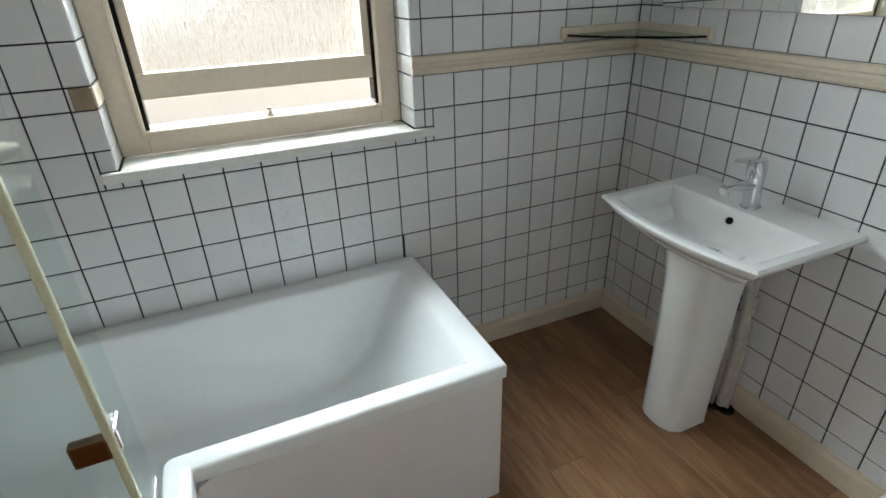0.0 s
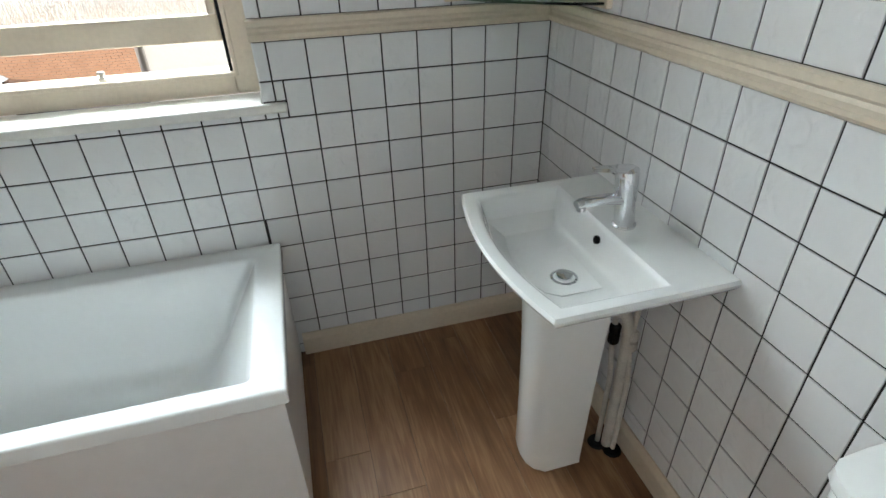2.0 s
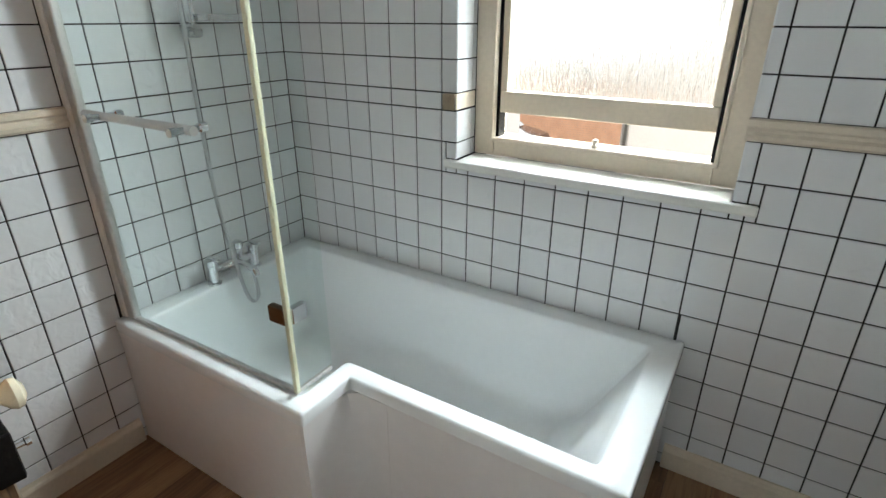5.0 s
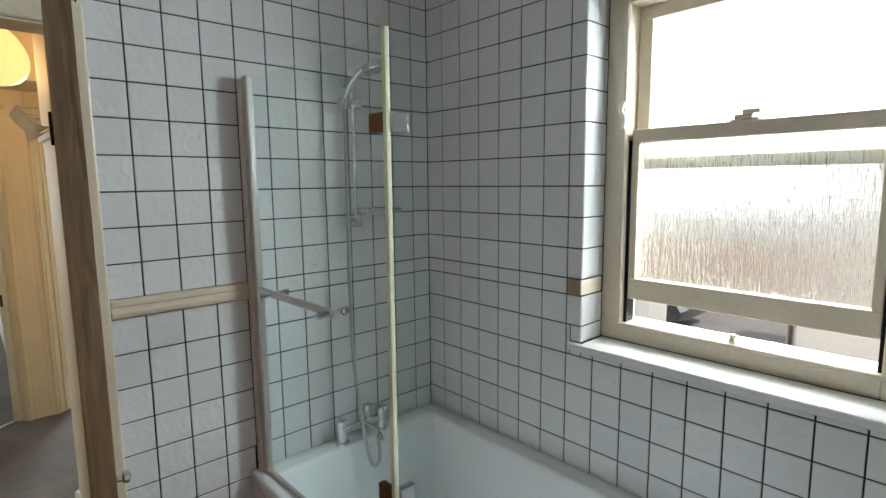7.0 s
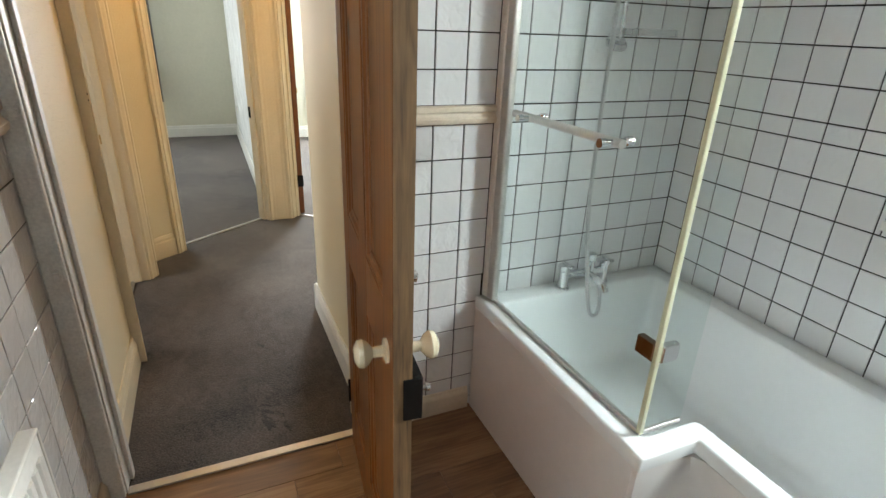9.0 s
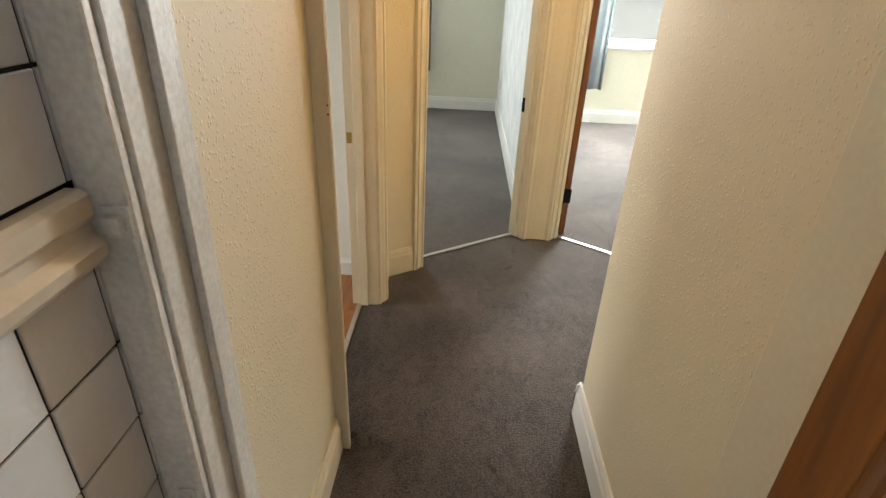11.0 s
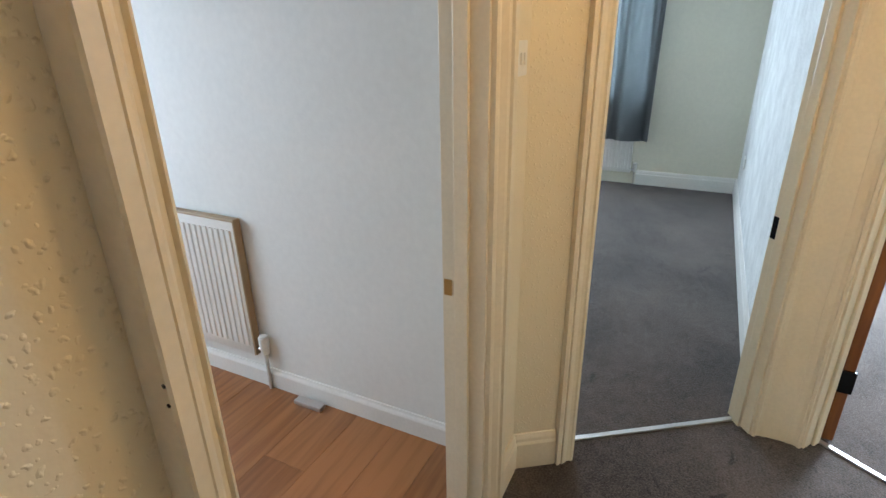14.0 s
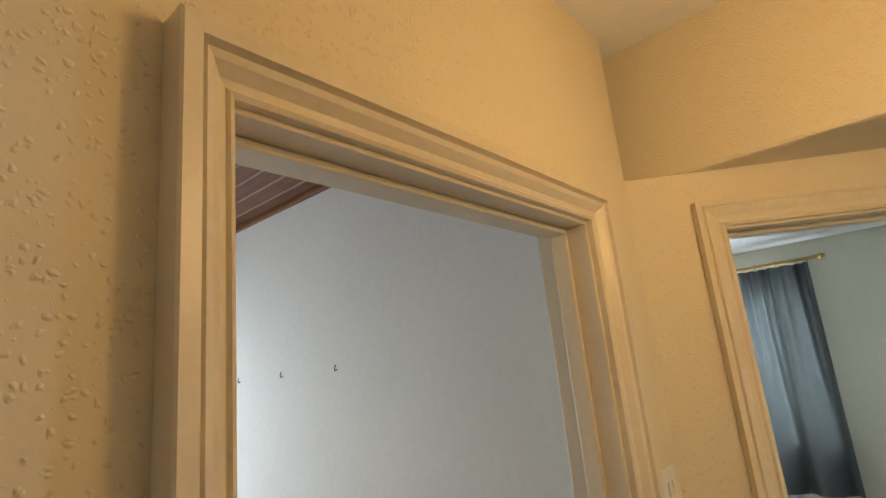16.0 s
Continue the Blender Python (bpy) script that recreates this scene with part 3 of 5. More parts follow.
tub_rings = [frame_ring(0.0, RZ - 0.042), frame_ring(0.0, RZ - 0.008), frame_ring(0.002, RZ - 0.003), frame_ring(0.007, RZ)]
for w, nn, e, q, rr, z in ((0.084, 0.056, 0.064, 0.052, 0.022, RZ), (0.090, 0.061, 0.072, 0.057, 0.026, RZ - 0.003), (0.095, 0.065, 0.080, 0.061, 0.030, RZ - 0.012), (0.100, 0.069, 0.100, 0.065, 0.034, RZ - 0.05),
                           (0.107, 0.076, 0.150, 0.070, 0.040, RZ - 0.14), (0.114, 0.083, 0.200, 0.075, 0.045, RZ - 0.23), (0.124, 0.093, 0.245, 0.083, 0.050, RZ - 0.30), (0.140, 0.109, 0.285, 0.097, 0.055, RZ - 0.34),
                           (0.165, 0.133, 0.325, 0.115, 0.058, RZ - 0.362), (0.200, 0.165, 0.370, 0.135, 0.058, RZ - 0.370)):
    tub_rings.append(ring(rounded(well(w, nn + 0.022, e + 0.008, q), rr), z))
bm = loft(tub_rings, cap=False)
bm.verts.ensure_lookup_table()
bm.faces.new(bm.verts[-len(tub_rings[-1]):])
bpart("tub", bm, M_ACRYLIC, "glossy white acrylic tub", True)
bpart("front_panel", boxes(((XS - 0.002, YN + 0.016, 0), (XE - 0.012, YN + 0.004, RZ - 0.046)), bevel=0.002), M_PANEL, "white side panel")
bpart("end_panel", boxes(((XE - 0.024, YN + 0.016, 0), (XE - 0.012, -0.003, RZ - 0.046)), bevel=0.002), M_PANEL)
bpart("wide_panel", boxes(((XW + 0.004, YWD + 0.016, 0), (XS - 0.022, YWD + 0.004, RZ - 0.046)), bevel=0.002), M_PANEL)


def step_outline(f):
    """Plan of the panel's return: tight under the rim, flared at the floor by f."""
    return [(XS - 0.022, YWD + 0.004), (XS - 0.008, YWD + 0.006), (XS - 0.004, YWD + 0.03), (XS - 0.004 + 0.3 * f, YWD + 0.09), (XS - 0.004 + 0.8 * f, YN - 0.05), (XS + 0.004 + 1.6 * f, YN - 0.015), (XS + 0.03 + 2.5 * f, YN + 0.003),
            (XS + 0.13, YN + 0.003), (XS + 0.13, YN + 0.012), (XS - 0.03, YN + 0.012), (XS - 0.034, YWD + 0.02)]


bpart("step_panel", loft([[(x, y, z) for x, y in step_outline(f)] for z, f in ((0.0, 0.034), (0.15, 0.030), (0.30, 0.018), (0.40, 0.006), (RZ - 0.046, 0.0))]), M_PANEL, "curved moulded return of the bath panel", True)

# ---------------------------------------------------------------- shower screen
screen = empty("shower_screen", (XW, -0.83, RZ), "hinged glass bath screen with chrome towel bar and yellowed seal", "shower screen")
SO = Matrix.Translation((-XW, 0.83, -RZ))


def spart(name, bm, mat, label="", smooth=False, to=None):
    bm.transform(SO)
    return part(name, bm, mat, to or screen, label, smooth)


sa, sb = Vector((XW + 0.0, -0.845, 0)), Vector((-1.812, -0.832, 0))
su = (sb - sa).normalized()
sn = Vector((su.y, -su.x, 0))
LEN = (sb - sa).length
ST = 1.905
spart("wall_profile", slab_on(sa, su, sn, 0.0, 0.032, RZ + 0.002, ST + 0.012, -0.016, 0.016, bevel=0.004), M_WHITE_TRIM, "white wall profile")
spart("pivot_profile", slab_on(sa, su, sn, 0.033, 0.075, RZ + 0.004, ST + 0.018, -0.013, 0.013, bevel=0.006), M_STEEL, "chrome pivot profile")
spart("fixed_pane", slab_on(sa, su, sn, 0.07, LEN - 0.006, RZ + 0.012, ST, -0.003, 0.003), M_GLASS, "clear glass pane").visible_shadow = False
spart("return_pane", boxes(((sb.x - 0.003, sb.y + 0.004, RZ + 0.014), (sb.x + 0.003, -0.700, ST)), bevel=0.0), M_GLASS, "narrow hinged glass pane").visible_shadow = False
spart("corner_seal", boxes(((sb.x - 0.007, sb.y - 0.009, RZ + 0.004), (sb.x + 0.007, sb.y + 0.005, ST + 0.016)), bevel=0.003), M_SEAL, "yellowed plastic seal strip")
spart("bottom_seal", slab_on(sa, su, sn, 0.07, LEN, RZ + 0.001, RZ + 0.013, -0.007, 0.007, bevel=0.002), M_STEEL, "grey bottom seal")
spart("return_seal", boxes(((sb.x - 0.005, sb.y + 0.006, RZ + 0.001), (sb.x + 0.005, -0.701, RZ + 0.014)), bevel=0.002), M_STEEL)
for z in (0.752, 1.705):
    h = spart("hinge", slab_on(sa, su, sn, LEN - 0.062, LEN - 0.004, z - 0.024, z + 0.024, -0.011, 0.011, bevel=0.004), M_BRONZE, "square tarnished hinge plate")
    spart("hinge_leaf", boxes(((sb.x - 0.010, sb.y + 0.006, z - 0.024), (sb.x + 0.010, sb.y + 0.058, z + 0.024)), bevel=0.004), M_CHROME, "chrome hinge leaf", to=h)
bar0, bar1 = sa + su * 0.185 + sn * 0.042, sa + su * 0.62 + sn * 0.042
for v in (bar0, bar1):
    v.z = 1.213
spart("towel_bar", tube([bar0 - su * 0.015, bar1 + su * 0.015], 0.0115, 16), M_STEEL, "satin chrome towel bar", True)
for p in (bar0 + su * 0.07, bar1 - su * 0.012):
    spart("bar_mount", lathe([(0.011, -0.045), (0.011, -0.028), (0.008, -0.026), (0.008, 0.03), (0.012, 0.034), (0.012, 0.052)], p, -sn, n=16), M_CHROME, "", True)

# ---------------------------------------------------------------- shower and taps
shower = empty("shower_rail_kit", (XW, -0.37, 1.43), "chrome shower rail with hand shower, hose and soap dish", "shower")
shower.location = (XW + 0.012, -0.435, 1.425)
HO = Matrix.Translation((-XW, 0.37, -1.43))  


def hpart(name, bm, mat, label="", smooth=True):
    bm.transform(HO)
    return part(name, bm, mat, shower, label, smooth)


hx = XW + 0.05
hpart("riser_rail", tube([(hx, -0.37, 1.40), (hx, -0.37, 1.965)], 0.009, 14), M_CHROME)
for z in (1.425, 1.955):
    hpart("wall_bracket", lathe([(0.02, 0), (0.02, 0.012), (0.014, 0.016), (0.014, 0.062)], (XW, -0.37, z), (1, 0, 0), 18), M_CHROME)
hpart("lower_cap", lathe([(0.014, -0.034), (0.018, -0.030), (0.018, -0.016), (0.015, -0.014), (0.018, -0.012), (0.018, 0.016), (0.014, 0.022)], (hx, -0.37, 1.412), (0, 1, 0), 18), M_CHROME, "ribbed chrome end cap")
hpart("soap_dish", boxes(((hx - 0.035, -0.365, 1.446), (hx + 0.075, -0.357, 1.468)), ((hx - 0.035, -0.357, 1.446), (hx - 0.028, -0.205, 1.468)), ((hx + 0.068, -0.357, 1.446), (hx + 0.075, -0.205, 1.468)), ((hx - 0.035, -0.205, 1.446), (hx + 0.075, -0.197, 1.468)),
                         ((hx - 0.028, -0.300, 1.448), (hx + 0.068, -0.292, 1.454)), ((hx - 0.028, -0.255, 1.448), (hx + 0.068, -0.247, 1.454)), bevel=0.002), M_CHROME, "flat chrome soap dish frame", False)
hpart("slider", lathe([(0.012, -0.062), (0.019, -0.058), (0.019, -0.020), (0.017, -0.017), (0.017, -0.012), (0.020, -0.008), (0.020, 0.030), (0.014, 0.035)], (hx, -0.37, 1.872), (0, 1, 0), 20), M_CHROME)
hpart("handset", tube(smooth_line([(hx + 0.025, -0.422, 1.842), (hx + 0.034, -0.420, 1.885), (hx + 0.052, -0.405, 1.935), (hx + 0.078, -0.385, 1.972), (hx + 0.105, -0.365, 1.992)]), 0.0125, 14), M_CHROME)
hpart("shower_head", lathe([(0.014, 0.030), (0.036, 0.026), (0.043, 0.016), (0.044, 0.004), (0.038, -0.002), (0.012, -0.004)], (hx + 0.125, -0.352, 1.978), (-0.30, -0.18, 1), 28), M_CHROME)
hpart("hose", tube(smooth_line([(hx + 0.025, -0.422, 1.842), (hx + 0.03, -0.425, 1.70), (hx + 0.025, -0.425, 1.2), (hx + 0.03, -0.42, 0.85), (hx + 0.06, -0.41, 0.62), (hx + 0.085, -0.40, 0.47), (hx + 0.09, -0.375, 0.42), (hx + 0.085, -0.345, 0.44), (hx + 0.07, -0.345, 0.53), (hx + 0.045, -0.36, 0.58)]), 0.0075), M_HOSE, "flexible chrome hose")

taps = empty("bath_mixer_tap", (XW + 0.065, -0.442, RZ), "chrome deck-mounted bath shower mixer", "tap")
TO = Matrix.Translation((-XW - 0.055, 0.39, -RZ))


def tpart(name, bm, mat=None, smooth=True):
    bm.transform(TO)
    return part(name, bm, mat or M_CHROME, taps, "", smooth)


tx = XW + 0.055
for y in (-0.485, -0.295):
    tpart("pillar", lathe([(0.028, 0), (0.028, 0.008), (0.02, 0.012), (0.02, 0.075), (0.024, 0.08), (0.024, 0.10), (0.016, 0.106)], (tx, y, RZ), n=20))
    tpart("lever", boxes(((tx - 0.012, y - 0.008, RZ + 0.104), (tx + 0.05, y + 0.008, RZ + 0.116)), bevel=0.004), smooth=False)
tpart("body", tube([(tx, -0.485, RZ + 0.055), (tx, -0.295, RZ + 0.055)], 0.017, 16))
tpart("spout", tube(smooth_line([(tx, -0.39, RZ + 0.06), (tx + 0.06, -0.39, RZ + 0.062), (tx + 0.12, -0.39, RZ + 0.05), (tx + 0.135, -0.39, RZ + 0.03)]), 0.014, 14))
tpart("diverter", lathe([(0.015, 0), (0.015, 0.04), (0.02, 0.045), (0.02, 0.07), (0.012, 0.076)], (tx, -0.36, RZ + 0.06), n=16))

# ---------------------------------------------------------------- basin
basin = empty("wash_basin", (-0.24, -0.66, 0), "white ceramic basin on a square pedestal with chrome mixer", "basin")
NO = Matrix.Translation((0.24, 0.66, 0))


def npart(name, bm, mat, label="", smooth=True, to=None):
    bm.transform(NO)
    return part(name, bm, mat, to or basin, label, smooth)


BZ = 0.79
YC, HW = -0.675, 0.288


def basin_ring(front, half, back, z, bow=0.045, n=14, corner=0.0):
    """Outline of the basin: straight back at the wall, bowed front."""
    pts = [(back, YC + half, z)]
    pts += [(back + (front - back) * k / 5 * 1.0, YC + half * (1 - 0.0 * k), z) for k in range(1, 5)]
    for k in range(n + 1):
        s = 1 - 2 * k / n
        x = front - bow * (1 - s * s)
        pts.append((x, YC + half * s, z))
    pts += [(back + (front - back) * k / 5, YC - half, z) for k in range(4, 0, -1)]
    pts.append((back, YC - half, z))
    return pts


rings = [basin_ring(-0.25, 0.12, -0.02, BZ - 0.17, 0.02), basin_ring(-0.31, 0.17, -0.012, BZ - 0.12, 0.025), basin_ring(-0.375, 0.235, -0.005, BZ - 0.062, 0.035), basin_ring(-0.410, 0.272, -0.002, BZ - 0.034, 0.040), basin_ring(-0.422, HW - 0.002, -0.001, BZ - 0.016, 0.042), basin_ring(-0.424, HW, -0.001, BZ - 0.008, 0.042), basin_ring(-0.420, HW - 0.005, -0.001, BZ, 0.042),
         basin_ring(-0.396, HW - 0.032, -0.146, BZ - 0.001, 0.041), basin_ring(-0.389, HW - 0.038, -0.151, BZ - 0.005, 0.040), basin_ring(-0.382, HW - 0.043, -0.155, BZ - 0.016, 0.039), basin_ring(-0.376, HW - 0.047, -0.158, BZ - 0.034, 0.038), basin_ring(-0.370, HW - 0.053, -0.162, BZ - 0.058, 0.036),
         basin_ring(-0.362, HW - 0.063, -0.168, BZ - 0.080, 0.033), basin_ring(-0.348, HW - 0.082, -0.180, BZ - 0.096, 0.028), basin_ring(-0.325, HW - 0.115, -0.198, BZ - 0.106, 0.018), basin_ring(-0.285, 0.08, -0.235, BZ - 0.110, 0.008)]
npart("bowl", loft(rings), M_CERAMIC, "glossy white ceramic bowl")


def ped_ring(w, f, b, z):
    return [(-b, YC + w, z), (-f + 0.045, YC + w, z), (-f + 0.015, YC + w - 0.02, z), (-f, YC + w * 0.45, z), (-f - 0.004, YC, z), (-f, YC - w * 0.45, z), (-f + 0.015, YC - w + 0.02, z), (-f + 0.045, YC - w, z), (-b, YC - w, z), (-b - 0.02, YC - w + 0.02, z), (-b - 0.02, YC + w - 0.02, z)]


npart("pedestal", loft([ped_ring(0.086, 0.324, 0.165, 0.001), ped_ring(0.084, 0.326, 0.165, 0.02), ped_ring(0.083, 0.327, 0.16, 0.20), ped_ring(0.084, 0.330, 0.155, 0.40), ped_ring(0.088, 0.336, 0.15, 0.58), ped_ring(0.098, 0.345, 0.14, BZ - 0.105)]), M_CERAMIC, "tapered square white pedestal")
# raised black disc: the overflow's inner shade as colour only
npart("overflow", lathe([(0.011, -0.004), (0.011, 0.0015), (0.009, 0.002)], (-0.1640, YC + 0.005, BZ - 0.037), (-1, 0, 0.3), 18), M_BLACK, "black disc for the shade inside the overflow hole")
npart("waste", lathe([(0.034, 0), (0.034, 0.004), (0.028, 0.006), (0.026, 0.002), (0.02, 0.002), (0.02, 0.012), (0.0, 0.014)], (-0.262, YC - 0.03, BZ - 0.109), n=26), M_CHROME, "chrome pop-up waste")
TAPY = YC - 0.005
npart("tap_body", lathe([(0.029, 0), (0.029, 0.005), (0.025, 0.009), (0.024, 0.060), (0.0245, 0.085), (0.027, 0.100), (0.028, 0.135), (0.026, 0.150), (0.018, 0.156), (0.006, 0.157)], (-0.100, TAPY, BZ - 0.001), (-0.10, 0, 1), 28), M_CHROME, "chrome mixer tap")
npart("tap_spout", loft([[(x, TAPY + w * c, z + h * q) for c, q in [(math.cos(2 * math.pi * k / 16), math.sin(2 * math.pi * k / 16)) for k in range(16)]] for x, z, w, h in ((-0.108, BZ + 0.072, 0.019, 0.015), (-0.150, BZ + 0.078, 0.018, 0.013), (-0.195, BZ + 0.081, 0.017, 0.012), (-0.225, BZ + 0.080, 0.016, 0.011), (-0.238, BZ + 0.077, 0.013, 0.009))]), M_CHROME)
npart("aerator", lathe([(0.011, 0), (0.011, 0.010), (0.009, 0.012)], (-0.224, TAPY, BZ + 0.060), n=16), M_CHROME)
npart("tap_lever", loft([[(x, TAPY + w, z), (x, TAPY + w * 0.7, z + h), (x, TAPY - w * 0.7, z + h), (x, TAPY - w, z)] for x, z, w, h in ((-0.105, BZ + 0.148, 0.020, 0.008), (-0.150, BZ + 0.152, 0.016, 0.008), (-0.195, BZ + 0.157, 0.012, 0.007), (-0.205, BZ + 0.158, 0.009, 0.005))]), M_CHROME)

pipes = empty("basin_pipes", (-0.06, YC - 0.06, 0), "painted copper supply pipes with isolating valves behind the pedestal", "pipes")
PO = Matrix.Translation((0.06, -YC + 0.06, 0))


def ppart(name, bm, mat, label=""):
    bm.transform(PO)
    return part(name, bm, mat, pipes, label, True)


for dx, dy in ((-0.075, -0.035), (-0.045, -0.075)):
    ppart("pipe", tube(smooth_line([(dx, YC + dy, 0.0), (dx, YC + dy, 0.28), (dx - 0.01, YC + dy + 0.01, 0.45), (dx, YC + dy + 0.01, 0.66)]), 0.008), M_PIPE)
    ppart("valve", lathe([(0.012, 0), (0.016, 0.006), (0.016, 0.03), (0.011, 0.036), (0.016, 0.042), (0.016, 0.062), (0.011, 0.068)], (dx - 0.007, YC + dy + 0.008, 0.42), n=12), M_BLACK if dy > -0.05 else M_PIPE, "compression fitting")
    ppart("collar", lathe([(0.03, 0), (0.026, 0.008), (0.010, 0.012)], (dx, YC + dy, 0.0), n=14), M_BLACK)
ppart("waste_pipe", tube(smooth_line([(-0.16, YC, 0.66), (-0.12, YC - 0.02, 0.55), (-0.07, YC - 0.055, 0.52), (-0.06, YC - 0.06, 0.30), (-0.06, YC - 0.06, 0.02)]), 0.016, 14), M_PIPE, "painted waste pipe")

# ---------------------------------------------------------------- corner shelf, mirror, toilet, radiator
shelf = empty("corner_shelf", (0, 0, 1.235), "quarter-round glass corner shelf on cream wooden battens", "shelf")
CO = Matrix.Translation((0, 0, -1.235))
for lo, hi in (((-0.355, -0.020, 1.229), (0.0, -0.001, 1.268)), ((-0.020, -0.345, 1.229), (-0.001, -0.021, 1.268))):
    b = boxes((lo, hi), bevel=0.003)
    b.transform(CO)
    part("batten", b, M_CREAM, shelf, "cream painted wooden batten")
arc = [(-0.02, -0.021)] + [(-0.021 - 0.315 * math.sin(a) * (1 - 0.16 * math.sin(2 * a)), -0.021 - 0.315 * math.cos(a) * (1 - 0.16 * math.sin(2 * a))) for a in [math.pi / 2 * k / 14 for k in range(15)]]
b = prism(arc, 1.238, 1.245)
b.transform(CO)
part("glass_shelf", b, M_SHELF_GLASS, shelf, "green-edged glass shelf")

mirror = empty("wall_mirror", (0, -0.6, 1.32), "frameless rectangular wall mirror above the basin", "mirror")
b = boxes(((-0.0065, -1.22, 1.322), (-0.0015, -0.11, 1.98)), bevel=0.0015, seg=1)
b.transform(Matrix.Translation((0, 0.6, -1.32)))
part("mirror_plate", b, M_MIRROR, mirror, "plain silvered glass")
for y in (-0.2, -1.1):
    for z in (1.322, 1.98):
        b = lathe([(0.007, -0.002), (0.007, 0.006), (0.004, 0.008)], (-0.001, y, z), (-1, 0, 0), 12)
        b.transform(Matrix.Translation((0, 0.6, -1.32)))
        part("clip", b, M_CHROME, mirror, "", True)

toilet = empty("toilet", (-0.35, -1.53, 0), "white close-coupled ceramic toilet", "toilet")
LO = Matrix.Translation((0.35, 1.53, 0))


def lpart(name, bm, mat=None, label=""):
    bm.transform(LO)
    return part(name, bm, mat or M_CERAMIC, toilet, label, True)


def oval(cx, cy, rx, ry, z, n=24, e=2.4):
    out = []
    for k in range(n):
        a = 2 * math.pi * k / n
        c, s = math.cos(a), math.sin(a)
        out.append((cx + rx * math.copysign(abs(c) ** (2 / e), c), cy + ry * math.copysign(abs(s) ** (2 / e), s), z))
    return out


TY = -1.53
lpart("cistern", loft([oval(-0.095, TY, 0.080, 0.165, 0.40, e=5), oval(-0.098, TY, 0.09, 0.18, 0.46, e=5), oval(-0.098, TY, 0.095, 0.19, 0.735, e=5)]))
lpart("cistern_lid", loft([oval(-0.1, TY, 0.096, 0.195, 0.736, e=5), oval(-0.1, TY, 0.100, 0.20, 0.745, e=5), oval(-0.1, TY, 0.098, 0.198, 0.765, e=5), oval(-0.1, TY, 0.085, 0.18, 0.775, e=5)]))
lpart("flush_button", lathe([(0.024, 0), (0.024, 0.005), (0.02, 0.007)], (-0.1, TY, 0.775), n=20), M_CHROME)
lpart("pan", loft([oval(-0.33, TY, 0.17, 0.10, 0.001), oval(-0.34, TY, 0.17, 0.10, 0.08), oval(-0.37, TY, 0.20, 0.13, 0.25), oval(-0.40, TY, 0.25, 0.18, 0.37), oval(-0.40, TY, 0.255, 0.185, 0.40)]))
lpart("seat_lid", loft([oval(-0.42, TY, 0.235, 0.19, 0.401), oval(-0.42, TY, 0.238, 0.193, 0.42), oval(-0.42, TY, 0.23, 0.186, 0.438), oval(-0.42, TY, 0.15, 0.12, 0.444)]))


def radiator(name, at, along, out, length, z0, z1, label, edge):
    """Pressed steel panel radiator with vertical flutes, valve and tail pipe."""
    r = empty(name, at, label, "radiator")
    u, n = Vector(along), Vector(out)

    def put(nm, bm, mat, lab="", smooth=False):
        return part(nm, bm, mat, r, lab, smooth)
    flutes = int(length / 0.034)
    bm = slab_on((0, 0, 0), u, n, 0.0, length, z0, z1, 0.012, 0.040, bevel=0.006)
    w = (length - 0.04) / flutes
    for k in range(flutes):
        a = 0.02 + w * k
        ring_lo = [(a, 0.0395), (a + 0.004, 0.0460), (a + w * 0.62, 0.0460), (a + w * 0.62 + 0.004, 0.0395)]
        loft([[u * q + n * d + Vector((0, 0, z)) for q, d in ring_lo] for z in (z0 + 0.045, z1 - 0.045)], True, bm)
    put("panel", bm, M_WHITE_TRIM, "white fluted steel panel", True)
    put("top_rail", slab_on((0, 0, 0), u, n, -0.004, length + 0.004, z1 - 0.008, z1 + 0.004, 0.006, 0.042, bevel=0.004), edge, "thin top edge")
    for s in (-0.006, length - 0.004):
        put("end_cover", slab_on((0, 0, 0), u, n, s, s + 0.01, z0, z1 + 0.002, 0.006, 0.042, bevel=0.003), edge)
    for s in (0.15, length - 0.15):
        put("bracket", slab_on((0, 0, 0), u, n, s - 0.015, s + 0.015, z0 + 0.05, z1 - 0.05, 0.0, 0.03), M_STEEL)
    for s in (-0.045, length + 0.045):
        p = u * s + n * 0.024
        put("valve", lathe([(0.012, 0), (0.018, 0.006), (0.018, 0.03), (0.022, 0.034), (0.022, 0.085), (0.016, 0.092)], p + Vector((0, 0, z0 + 0.01)), n=18), M_WHITE_TRIM, "white thermostatic valve", True)
        put("tail_pipe", tube([p, p + Vector((0, 0, z0 + 0.02))], 0.0085), M_PIPE, "", True)
        put("union", tube([p + Vector((0, 0, z0 + 0.03)), u * (s * 0.2 + (length * 0.8 if s > 0 else 0)) + n * 0.024 + Vector((0, 0, z0 + 0.03))], 0.010), M_CHROME, "", True)
    return r


radiator("radiator", (-1.25, YS + 0.014, 0), (-1, 0, 0), (0, 1, 0), 0.90, 0.14, 0.665, "white panel radiator on the tiled wall beside the door", M_WHITE_TRIM)

# ---------------------------------------------------------------- bathroom doorway and pine door
door_frame = empty("door_1", (XW, -1.76, 0), "bathroom doorway with worn grey painted frame", "door frame", kind="structure")
FO = Matrix.Translation((-XW, 1.76, 0))


def fpart(name, bm, mat, label="", smooth=False):
    bm.transform(FO)
    return part(name, bm, mat, door_frame, label, smooth)


